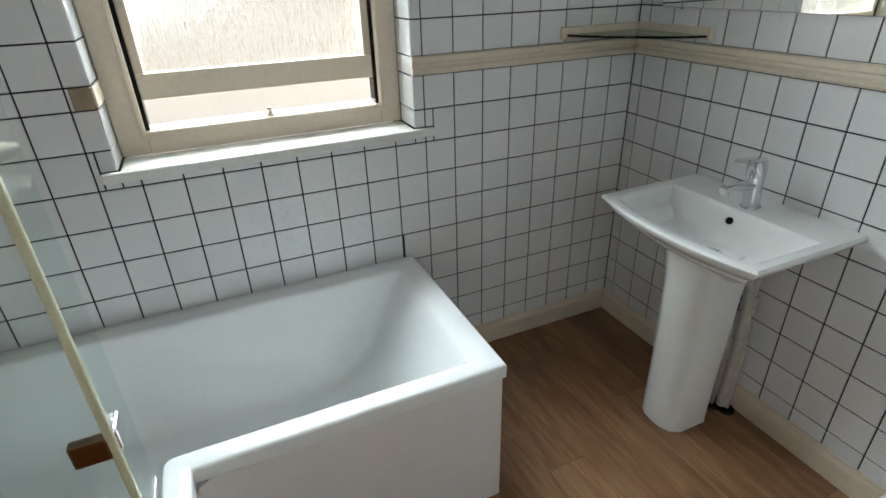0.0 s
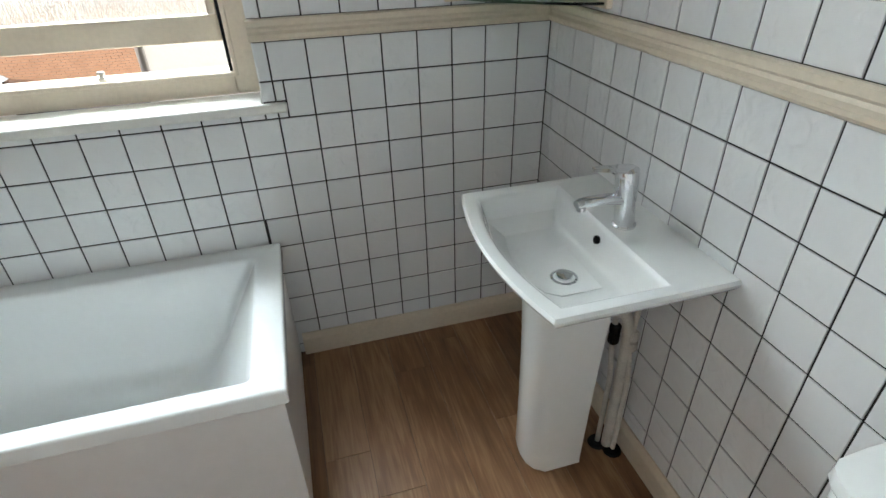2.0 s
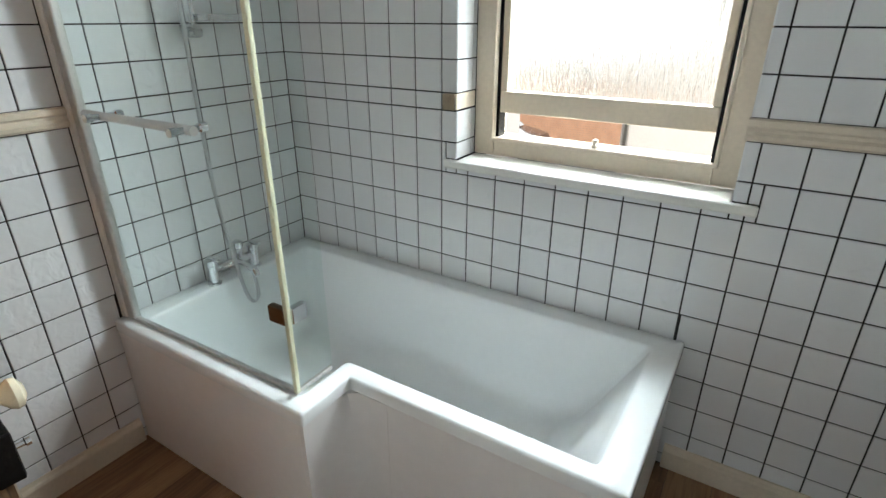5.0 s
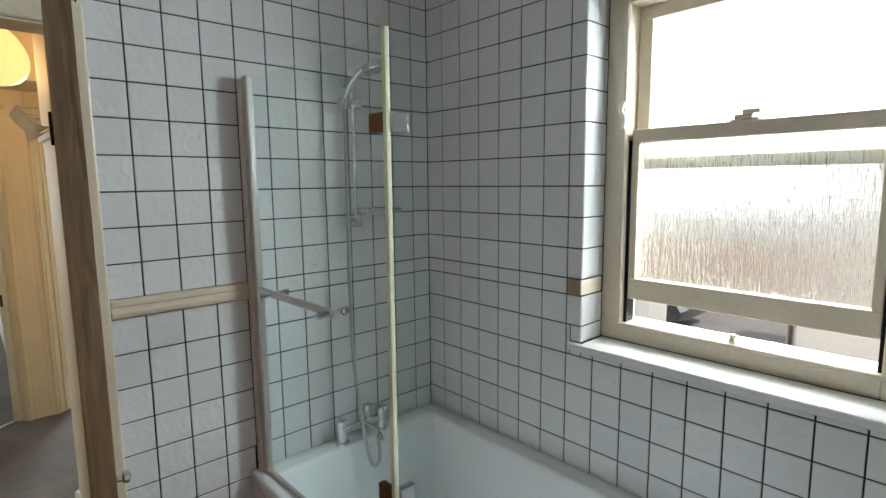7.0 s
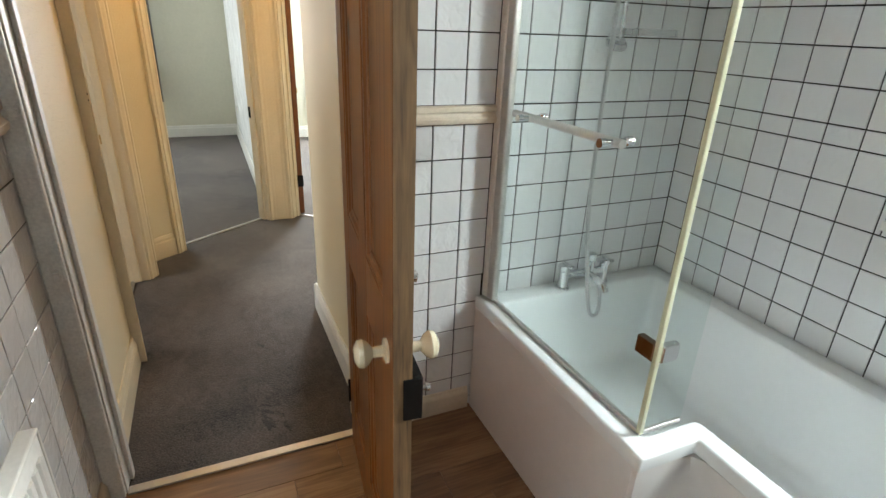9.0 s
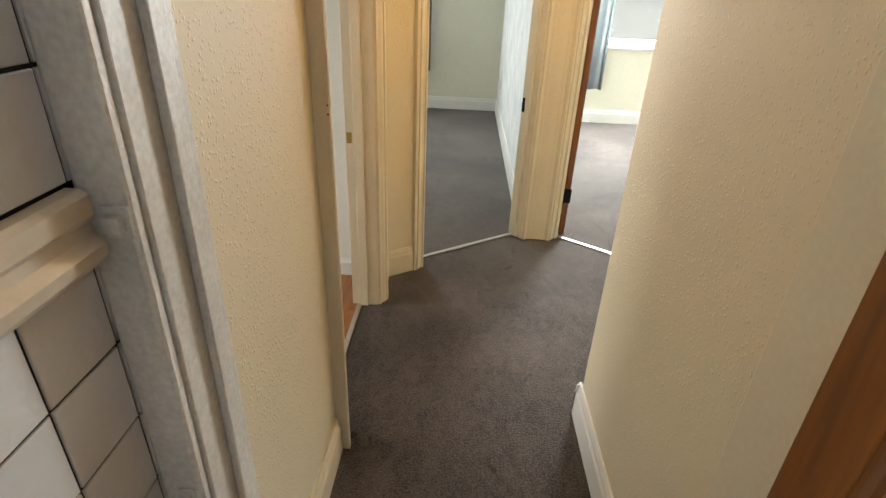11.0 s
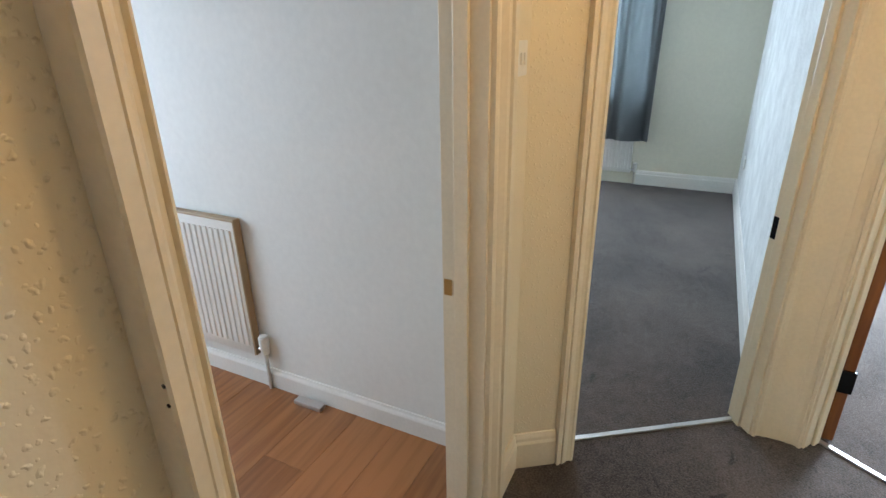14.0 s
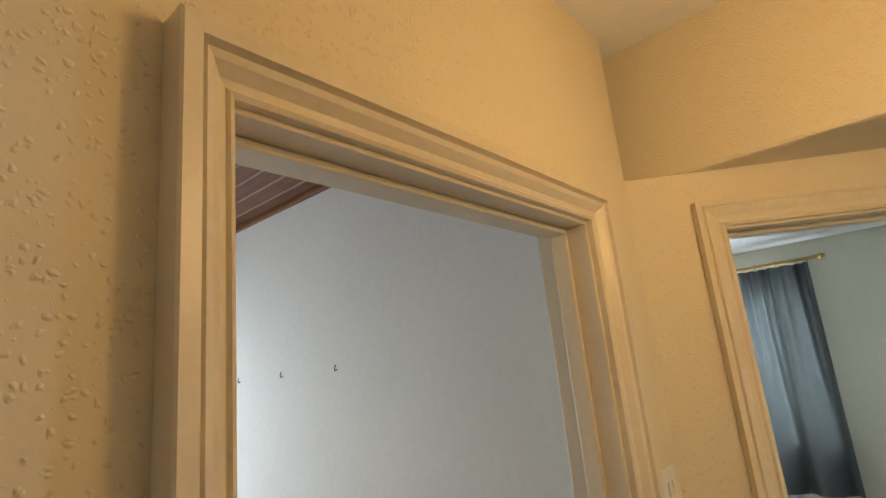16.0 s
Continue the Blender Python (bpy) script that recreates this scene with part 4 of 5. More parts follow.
fpart("jamb", boxes(((XW - 0.125, DOOR_L - 0.030, 0), (XW + 0.002, DOOR_L, DOOR_H)), bevel=0.003), M_GREY_TRIM, "worn grey painted jamb")
fpart("jamb", boxes(((XW - 0.125, DOOR_R, 0), (XW + 0.002, DOOR_R + 0.030, DOOR_H)), bevel=0.003), M_TRIM)
fpart("head", boxes(((XW - 0.125, DOOR_L - 0.030, DOOR_H), (XW + 0.002, DOOR_R + 0.030, DOOR_H + 0.03)), bevel=0.003), M_TRIM)
fpart("stop", boxes(((XW - 0.09, DOOR_L, 0), (XW - 0.055, DOOR_L + 0.012, DOOR_H - 0.001)), bevel=0.003), M_GREY_TRIM)
fpart("architrave", boxes(((XW + 0.002, YS + 0.0005, 0), (XW + 0.022, DOOR_L - 0.004, DOOR_H + 0.07)), bevel=0.005), M_GREY_TRIM, "worn grey painted architrave")
fpart("architrave", boxes(((XW + 0.002, DOOR_R + 0.004, 0), (XW + 0.022, DOOR_R + 0.068, DOOR_H + 0.07)), bevel=0.006), M_CREAM)
fpart("architrave", boxes(((XW + 0.002, DOOR_L - 0.004, DOOR_H + 0.004), (XW + 0.024, DOOR_R + 0.004, DOOR_H + 0.07)), bevel=0.006), M_CREAM)
fpart("threshold", boxes(((XW - 0.020, DOOR_L + 0.001, -0.002), (XW + 0.014, DOOR_R - 0.001, 0.008)), bevel=0.003), M_STEEL, "metal threshold strip")
for y, z, w in ((-2.153, 0.805, 0.011), (-2.148, 1.226, 0.015)):
    fpart("keeper", boxes(((XW + 0.021, y - w, z - 0.018), (XW + 0.025, y + w, z + 0.018)), ((XW + 0.024, y - w * 0.6, z - 0.009), (XW + 0.036, y + w * 0.6, z + 0.009)), bevel=0.0015), M_GREY_TRIM, "painted metal lock keeper")

door = empty("bathroom_door", (XW + 0.025, -1.364, 0), "open stained pine four-panel door with china knobs", "door")
door.rotation_euler = (0, 0, radians(-6.4))
DW, DH = 0.735, 1.965
y0, y1 = -0.020, 0.020
SW = 0.10
stiles = ((0.0, SW), (DW - SW, DW), (DW / 2 - 0.05, DW / 2 + 0.05))
for k, (a, b_) in enumerate(stiles):
    part("stile", boxes(((a, y0, 0.008 if k < 2 else 0.20), (b_, y1, DH if k < 2 else DH - 0.11)), bevel=0.002), M_DOOR, door)
for za, zb in ((0.008, 0.20), (0.77, 0.93), (DH - 0.11, DH)):
    for xa, xb in ((SW, DW / 2 - 0.05), (DW / 2 + 0.05, DW - SW)) if za == 0.77 else ((SW, DW - SW),):
        part("rail", boxes(((xa, y0 + 0.0005, za), (xb, y1 - 0.0005, zb)), bevel=0.002), M_DOOR, door)
for za, zb in ((0.20, 0.77), (0.93, DH - 0.11)):
    for xa, xb in ((SW, DW / 2 - 0.05), (DW / 2 + 0.05, DW - SW)):
        p = part("panel", boxes(((xa, -0.006, za), (xb, 0.006, zb))), M_DOOR, door)
        for sgn in (-1, 1):
            bm = bmesh.new()
            prof = [(0, 0.006), (0, 0.017), (0.008, 0.0165), (0.014, 0.011), (0.022, 0.009), (0.024, 0.006)]
            rgs = []
            for cx_, cz_, fx, fz in ((xa, za, 1, 1), (xb, za, -1, 1), (xb, zb, -1, -1), (xa, zb, 1, -1)):
                rgs.append([(cx_ + fx * o, sgn * d, cz_ + fz * o) for o, d in prof])
            loft(rgs + [rgs[0]], False, bm)
            part("moulding", bm, M_DOOR, p)
part("edge_strip", boxes(((DW, y0 + 0.001, 0.008), (DW + 0.003, y1 - 0.001, DH))), M_DOOR_EDGE, door, "bare worn lock edge of the door")
for sgn in (-1, 1):
    kb = part("knob", lathe([(0.026, 0.0), (0.026, 0.006), (0.012, 0.010), (0.011, 0.030), (0.024, 0.040), (0.030, 0.050), (0.028, 0.060), (0.014, 0.068)], (DW - 0.055, sgn * 0.020, 0.835), (0, sgn, 0), 24), M_KNOB, door, "cream china knob", True)
part("rim_lock", boxes(((DW - 0.11, 0.020, 0.70), (DW + 0.004, 0.042, 0.80)), bevel=0.004), M_BLACK, door, "black iron rim lock")
part("lock_face", boxes(((DW + 0.003, 0.0, 0.70), (DW + 0.007, 0.040, 0.80)), bevel=0.002), M_BLACK, door)
part("lock_snib", lathe([(0.006, 0), (0.006, 0.016), (0.009, 0.018), (0.009, 0.026)], (DW - 0.04, 0.042, 0.74), (0, 1, 0), 12), M_CHROME, door, "", True)
part("bolt", lathe([(0.007, 0), (0.007, 0.012), (0.013, 0.016), (0.013, 0.024), (0.005, 0.028)], (DW - 0.08, 0.020, 0.985), (0, 1, 0), 14), M_CHROME, door, "small chrome bolt", True)
for z in (0.22, 1.72):
    part("hinge", lathe([(0.006, -0.045), (0.006, 0.045)], (-0.004, -0.022, z), n=10), M_BLACK, door, "", True)

# ---------------------------------------------------------------- landing and rooms beyond
HX = XW - 0.12                  # landing side of the bathroom end wall
HL, HR = -2.168, -1.305          # landing walls
D1A, D1B = -3.490, -4.310       # doorway into the side room
HC = Vector((-4.602, HL, 0))
D2 = Vector((-0.573, 0.8195, 0)).normalized()
N2 = Vector((0.8195, 0.573, 0)).normalized()
S2A, S2B = 0.235, 0.95
P3 = Vector((-5.146, -1.206, 0))
D3 = Vector((0.573, 0.8195, 0)).normalized()
N3 = Vector((0.8195, -0.573, 0)).normalized()
W3 = 0.72
DH2 = 2.0
X0, X1 = (1, 0, 0), (-1, 0, 0)
LOWC = 2.166

structure(part("ground_floor_slab", boxes(((-9.2, -5.3, -0.25), (0.3, 2.8, -0.11))), M_MORTAR), "concealed floor slab", "floor")
structure(part("landing_floor", boxes(((-8.9, -5.2, -0.11), (HX + 0.112, 2.6, -0.001))), M_CARPET), "brown-grey cut pile carpet over landing and bedrooms", "carpet")
structure(part("landing_ceiling", boxes(((-4.70, HL - 0.1, HCEIL), (HX, -0.3, HCEIL + 0.1))), M_CEIL), "white landing ceiling", "ceiling")
structure(part("bulkhead", boxes(((-5.3, -2.3, LOWC), (-4.70, -0.3, HCEIL + 0.1)), bevel=0.012), M_CREAM_WALL), "cream lowered ceiling over the bedroom doors", "ceiling")

wl = bmesh.new()
for lo, hi in (((HX - 0.002, HL, 0), (D1A + 0.02, HL - 0.12, HCEIL)), ((D1A + 0.02, HL, DH2 + 0.02), (D1B - 0.02, HL - 0.12, HCEIL)), ((D1B - 0.02, HL, 0), (HC.x, HL - 0.12, HCEIL))):
    add_box(wl, [min(a, b) for a, b in zip(lo, hi)], [max(a, b) for a, b in zip(lo, hi)])
structure(part("wall_landing_left", wl, M_CREAM_WALL), "cream woodchip papered landing wall with doorway")
structure(part("wall_landing_right", boxes(((-3.645, HR, 0), (HX, HR + 0.10, HCEIL)), ((-3.645, HR + 0.10, 0), (-3.56, -0.35, HCEIL)), bevel=0.006), M_CREAM_WALL), "cream papered landing wall ending in an outer corner")
structure(part("wall_landing_door_side", boxes(((HX - 0.004, HL + 0.0, 0), (HX, DOOR_L - 0.03, HCEIL)), ((HX - 0.004, DOOR_R + 0.03, 0), (HX, HR, HCEIL)), ((HX - 0.004, DOOR_L - 0.03, DOOR_H + 0.03), (HX, DOOR_R + 0.03, HCEIL))), M_CREAM_WALL), "cream landing face of the bathroom wall")
structure(part("wall_landing_end", boxes(((-4.75, -0.35, 0), (-3.56, -0.25, HCEIL))), M_CREAM_WALL), "plain wall closing the landing")


def angled_wall(name, origin, d, n, pieces, label, mat):
    bm = bmesh.new()
    for s0, s1, z0, z1 in pieces:
        slab_on(origin, d, n, s0, s1, z0, z1, -0.12, 0.0, bm)
    return structure(part(name, bm, mat), label)


angled_wall("wall_bedroom_back", HC, D2, N2, ((-0.05, S2A - 0.02, 0, LOWC), (S2A - 0.02, S2B + 0.02, DH2 + 0.02, LOWC), (S2B + 0.02, 0.99, 0, LOWC)), "cream angled wall with light switch and bedroom doorway", M_CREAM_WALL)
angled_wall("wall_bedroom_front", P3, D3, N3, ((-0.05, -0.02, 0, LOWC), (-0.02, W3 + 0.02, DH2 + 0.02, LOWC), (W3 + 0.02, W3 + 0.5, 0, LOWC)), "cream angled wall with bedroom doorway", M_CREAM_WALL)
structure(part("post", prism([(-5.168, -1.371), (-5.158, -1.351), (-5.158, -1.241), (-5.168, -1.221), (-5.24, -1.275), (-5.24, -1.315)], 0, LOWC), M_TRIM), "ivory painted post between two bedroom doors", "post")


WIDE = [(0.0, 0.0), (0.0, 0.014), (0.006, 0.018), (0.010, 0.014), (0.018, 0.017), (0.030, 0.030), (0.038, 0.034), (0.042, 0.028), (0.045, 0.040), (0.064, 0.042), (0.067, 0.039), (0.067, 0.0)]


def doorway(name, origin, d, n, s0, s1, h, label, profile=CASING, thr=0.09):
    """Door lining, stops, architrave and threshold strip of an opening."""
    e = empty(name, (0, 0, 0), label, "door frame", kind="structure")
    o = Vector(origin)
    part("jamb", slab_on(o, d, n, s0 - 0.022, s0, 0, h, -0.124, 0.001, bevel=0.002), M_TRIM, e)
    part("jamb", slab_on(o, d, n, s1, s1 + 0.022, 0, h, -0.124, 0.001, bevel=0.002), M_TRIM, e)
    part("head", slab_on(o, d, n, s0 - 0.022, s1 + 0.022, h, h + 0.022, -0.124, 0.001, bevel=0.002), M_TRIM, e)
    part("stop", slab_on(o, d, n, s0, s0 + 0.012, 0, h - 0.012, -0.085, -0.045, bevel=0.003), M_TRIM, e)
    part("stop", slab_on(o, d, n, s1 - 0.012, s1, 0, h - 0.012, -0.085, -0.045, bevel=0.003), M_TRIM, e)
    part("stop", slab_on(o, d, n, s0, s1, h - 0.012, h, -0.085, -0.045, bevel=0.003), M_TRIM, e)
    casing("architrave", o + Vector(n) * 0.0005, d, n, s0 - 0.008, s1 + 0.008, h + 0.008, M_TRIM, e, profile)
    part("threshold_strip", slab_on(o, d, n, s0, s1, -0.002, 0.007, -thr - 0.011, -thr + 0.011, bevel=0.003), M_STEEL, e, "bright metal carpet strip")
    return e


d1 = doorway("door_2", (0, HL, 0), X1, (0, 1, 0), -D1A, -D1B, DH2, "ivory painted moulded door frame of the side room", WIDE)
part("keeper", slab_on((0, HL, 0), X1, (0, 1, 0), -D1B - 0.003, -D1B + 0.001, 0.815, 0.862, -0.118, -0.096), M_BRASS, d1, "brass lock keeper")
# raised black dots: shade inside the screw holes done as colour
for z in (1.150, 1.172):
    part("screw_hole", lathe([(0.0024, -0.002), (0.0024, 0.0010), (0.001, 0.0013)], (D1A + 0.075, HL + 0.037, z), (1, 0, 0), 10), M_BLACK, d1, "black disc for the shade inside a screw hole", True)
d2 = doorway("door_3", HC, D2, N2, S2A, S2B, DH2, "ivory painted moulded door frame of the back bedroom")
part("keeper", slab_on(HC, D2, N2, S2B - 0.003, S2B + 0.001, 0.78, 0.86, -0.118, -0.09), M_BLACK, d2, "black lock keeper")
d3 = doorway("door_4", P3, D3, N3, 0.0, W3, DH2, "ivory painted moulded door frame of the front bedroom")

# light switch on the angled wall
switch = empty("light_switch", (0, 0, 0), "white plastic double light switch plate", "light switch")
SWC = Vector((-4.385 - 0.13, HL, 0))
part("plate", slab_on(SWC, X1, (0, 1, 0), -0.043, 0.043, 1.365, 1.45, 0.0, 0.008, bevel=0.003), M_WHITE_TRIM, switch)
for k in (-0.016, 0.010):
    part("rocker", slab_on(SWC, X1, (0, 1, 0), k, k + 0.010, 1.392, 1.422, 0.007, 0.013, bevel=0.002), M_WHITE_TRIM, switch)

# skirtings
sk = empty("baseboard_landing", (0, 0, 0), "ivory painted moulded skirting board on the landing", "skirting", kind="structure")
part("skirting_board", extrude_profile(SKIRT_TALL, (HX - 0.004, HL, 0), (D1A + 0.08, HL, 0), (0, 1, 0)), M_TRIM, sk)
part("skirting_board", extrude_profile(SKIRT_TALL, (D1B - 0.08, HL, 0), (HC.x, HL, 0), (0, 1, 0)), M_TRIM, sk)
part("skirting_board", extrude_profile(SKIRT_TALL, (HX - 0.004, HR, 0), (-3.663, HR, 0), (0, -1, 0)), M_WHITE_TRIM, sk)
part("skirting_board", extrude_profile(SKIRT_TALL, (-3.645, HR - 0.018, 0), (-3.66, -0.35, 0), (-1, 0, 0)), M_WHITE_TRIM, sk)
part("skirting_board", extrude_profile(SKIRT_TALL, HC, HC + D2 * (S2A - 0.08), N2), M_TRIM, sk)

# hall lamp
lamp = empty("ceiling_lamp", (-4.05, -1.40, HCEIL), "lit amber glass bowl lamp hanging from the landing ceiling", "lamp")
part("rose", lathe([(0.05, 0), (0.05, -0.015), (0.015, -0.03)], (0, 0, 0), n=20), M_WHITE_TRIM, lamp, "", True)
part("flex", tube([(0, 0, -0.02), (0, 0, -0.32)], 0.004, 8), M_WHITE_TRIM, lamp, "", True)
sh = part("shade", lathe([(0.03, -0.30), (0.055, -0.322), (0.078, -0.348), (0.098, -0.38), (0.112, -0.415), (0.118, -0.45), (0.116, -0.48), (0.108, -0.508), (0.094, -0.532), (0.075, -0.550), (0.05, -0.562), (0.02, -0.568)], (0, 0, 0), n=44), M_LAMP, lamp, "glowing amber glass bowl", True)
sh.visible_shadow = False

# coat hooks beside the bathroom door
rack = empty("coat_hook_rack", (-3.42, HR, 1.80), "row of wire coat hooks on a small painted board", "coat hooks")
part("board", boxes(((-0.20, -0.018, -0.055), (0.20, 0.0, -0.005)), bevel=0.004), M_TRIM, rack)
for k in range(6):
    x = -0.175 + 0.07 * k
    part("hook", tube(smooth_line([(x, -0.018, -0.02), (x, -0.045, -0.015), (x, -0.085, 0.02), (x, -0.105, 0.055)]), 0.0032, 8), M_STEEL, rack, "", True)
    part("lower_hook", tube(smooth_line([(x, -0.018, -0.03), (x, -0.04, -0.045), (x, -0.055, -0.04), (x, -0.06, -0.015)]), 0.0030, 8), M_STEEL, rack, "", True)

# ---- side room
floor_side = structure(part("floor_side_room", boxes(((-4.60, -5.1, -0.11), (-2.80, HL - 0.10, -0.004))), M_LAMINATE), "orange-brown laminate floor of the side room", "floor")
structure(part("wall_side_room", boxes(((-4.72, -5.2, 0), (-4.60, HL - 0.06, 2.75))), M_WHITE_WALL), "plain white painted partition wall")
structure(part("wall_side_room_east", boxes(((-2.90, -5.2, 0), (-2.78, HL - 0.12, 2.75))), M_WHITE_WALL), "plain white wall")
structure(part("wall_side_room_south", boxes(((-4.60, -5.2, 0), (-2.90, -5.08, 0.9)), ((-4.60, -5.2, 2.15), (-2.90, -5.08, 2.75)), ((-4.60, -5.2, 0.9), (-4.25, -5.08, 2.15)), ((-3.0, -5.2, 0.9), (-2.90, -5.08, 2.15))), M_WHITE_WALL), "plain white wall with window opening")
part("side_room_back_lining", boxes(((-4.60, HL - 0.125, DH2 + 0.09), (-2.90, HL - 0.121, 2.6))), M_WHITE_WALL)
structure(bpy.data.objects["side_room_back_lining"], "white plaster above the doorway")
bm = bmesh.new()
for k in range(18):
    xa = -4.60 + k * 0.1
    add_box(bm, (xa + 0.002, -5.1, 2.572), (xa + 0.098, HL - 0.12, 2.59), 0.004, 1)
add_box(bm, (-4.60, -5.1, 2.59), (-2.8, HL - 0.12, 2.62))
structure(part("ceiling_side_room", bm, M_CLAD), "dark pine boarded ceiling", "ceiling")
structure(part("ceiling_trim", boxes(((-4.60, -5.1, 2.545), (-4.575, HL - 0.12, 2.572)), bevel=0.006), M_CLAD), "dark wooden cover strip", "trim")
part("skirting_side_room", extrude_profile(SKIRT, (-4.60, -5.08, 0), (-4.60, HL - 0.12, 0), (1, 0, 0)), M_WHITE_TRIM)
structure(bpy.data.objects["skirting_side_room"], "white skirting board", "skirting")
# tan edges carry the shade at this radiator's end
radiator("radiator", (-4.60, -3.345, 0), (0, -1, 0), (1, 0, 0), 1.0, 0.17, 0.795, "white fluted panel radiator with thermostatic valve, its shaded edges coloured tan", M_TAN)
for y in (-3.46, -3.86, -4.24):
    nl = part("wall_nail", tube(smooth_line([(-4.60, y, 1.765), (-4.590, y, 1.762), (-4.586, y + 0.004, 1.772), (-4.588, y + 0.007, 1.784)]), 0.0022, 8), M_BLACK, None, "", True)
    tagged(nl, "small dark hook screwed into the white wall", "hook", "hooks in the side room wall")
gp = part("door_wedge", boxes(((-4.57, -3.13, 0.001), (-4.53, -2.99, 0.022)), bevel=0.004), M_STEEL)
tagged(gp, "small grey plastic block on the laminate floor", "block")

# ---- back bedroom
structure(part("wall_partition", boxes(((-8.76, -1.385, 0), (-5.22, -1.255, 2.6))), M_PATCHY), "blotchy white partition wall between the bedrooms")
structure(part("wall_back_bedroom_far", boxes(((-8.92, -2.30, 0), (-8.76, -1.255, 2.7)), ((-8.92, -5.2, 0), (-8.76, -4.30, 2.7)), ((-8.92, -4.30, 0), (-8.76, -2.30, 0.85)), ((-8.92, -4.30, 2.25), (-8.76, -2.30, 2.7))), M_CREAM_PLAIN), "pale cream bedroom wall with window")
structure(part("wall_back_bedroom_south", boxes(((-8.9, -5.2, 0), (-4.72, -5.08, 2.7))), M_CREAM_PLAIN), "plain cream bedroom wall")
structure(part("ceiling_back_bedroom", boxes(((-8.9, -5.2, 2.53), (-5.3, -1.3, 2.63)), ((-5.3, -5.2, 2.53), (-4.72, -2.3, 2.63))), M_CEIL), "white bedroom ceiling", "ceiling")
part("skirting_back_bedroom", extrude_profile(SKIRT_TALL, (-8.76, -2.30, 0), (-8.76, -1.385, 0), (1, 0, 0)), M_WHITE_TRIM)
structure(bpy.data.objects["skirting_back_bedroom"], "white skirting board", "skirting")
part("skirting_partition", extrude_profile(SKIRT_TALL, (-8.742, -1.385, 0), (-5.28, -1.385, 0), (0, -1, 0)), M_WHITE_TRIM)
structure(bpy.data.objects["skirting_partition"], "white skirting board", "skirting")
sock = empty("wall_socket", (-8.2, -1.385, 0.42), "white double wall socket", "socket")
part("plate", boxes(((-0.07, -0.010, -0.043), (0.07, 0.0, 0.043)), bevel=0.003), M_WHITE_TRIM, sock)


def curtain(name, x, ya, yb, z0, z1, label, amp=0.035, folds=5):
    """Gathered cloth: tight pleats under the pole that run together into fewer deep, uneven folds at the hem."""
    bm = bmesh.new()
    nu, nv = folds * 16, 22
    grid = []
    for j in range(nv + 1):
        f = j / nv
        row = []
        for i in range(nu + 1):
            s = i / nu
            warp = s + 0.07 * math.sin(5.1 * s + 0.6) + 0.03 * math.sin(11.0 * s + 1.0)
            deep = math.sin(warp * folds * math.pi + 0.4 * f)
            pleat = math.sin(warp * folds * 3.2 * math.pi + 0.8)
            depth = amp * ((0.25 + 0.95 * f) * deep + (0.55 * (1 - f) ** 2) * pleat)
            spread = 1.0 + 0.05 * f
            row.append(bm.verts.new((x + depth, ya + (yb - ya) * (s * spread + 0.012 * deep * f), z1 + (z0 - z1) * f + 0.012 * f * math.sin(warp * folds * math.pi))))
        grid.append(row)
    for a, b in zip(grid, grid[1:]):
        for k in range(nu):
            bm.faces.new((a[k], a[k + 1], b[k + 1], b[k]))
    bmesh.ops.solidify(bm, geom=bm.faces[:], thickness=0.004)
    return tagged(part(name, bm, M_CURTAIN, None, "", True), label, "curtain")


def curtain_pole(x, ya, yb, z, label):
    e = empty("curtain_pole", (x, ya, z), label, "curtain pole")
    part("pole", tube([(0, 0, 0), (0, yb - ya, 0)], 0.014, 12), M_BRASS, e, "", True)
    for y, s in ((0, -1 if yb > ya else 1), (yb - ya, 1 if yb > ya else -1)):
        part("finial", lathe([(0.014, 0), (0.020, 0.008), (0.014, 0.016), (0.026, 0.04), (0.018, 0.065), (0.004, 0.075)], (0, y, 0), (0, s, 0), 14), M_BRASS, e, "turned wooden finial", True)
    for k in range(7):
        y = (yb - ya) * (0.06 + 0.4 * k / 6)
        part("ring", lathe([(0.022, -0.003), (0.026, 0), (0.022, 0.003), (0.018, 0)], (0, y, 0), (0, 1, 0), 14), M_BRASS, e, "", True)
    part("bracket", tube([(-0.12, (yb - ya) * 0.03, -0.005), (0, (yb - ya) * 0.03, -0.005)], 0.010, 8), M_BRASS, e, "", True)
    return e


curtain("curtain", -8.62, -2.20, -3.0, 0.46, 2.33, "grey lined curtain hanging drawn across the window", amp=0.075, folds=7)
curtain_pole(-8.62, -2.14, -4.5, 2.36, "wooden curtain pole with turned finial and rings")


def simple_window(name, x, ya, yb, za, zb, label):
    e = empty(name, (x, (ya + yb) / 2, za), label, "window", kind="structure")
    w = abs(yb - ya) / 2
    h = zb - za
    part("window_frame", boxes(((-0.03, -w, 0), (0.03, -w + 0.06, h)), ((-0.03, w - 0.06, 0), (0.03, w, h)), ((-0.03, -w + 0.06, 0), (0.03, w - 0.06, 0.06)), ((-0.03, -w + 0.06, h - 0.06), (0.03, w - 0.06, h)), ((-0.025, -w + 0.06, h / 2 - 0.02), (0.025, w - 0.06, h / 2 + 0.02)), bevel=0.004), M_WHITE_TRIM, e)
    for a, b in ((0.06, h / 2 - 0.02), (h / 2 + 0.02, h - 0.06)):
        p = part("pane", boxes(((-0.003, -w + 0.06, a), (0.003, w - 0.06, b))), M_GLASS, e)
        p.visible_shadow = False
    part("window_sill", boxes(((0.03, -w - 0.04, -0.035), (0.17, w + 0.04, 0.0)), bevel=0.006), M_WHITE_TRIM, e)
    return e


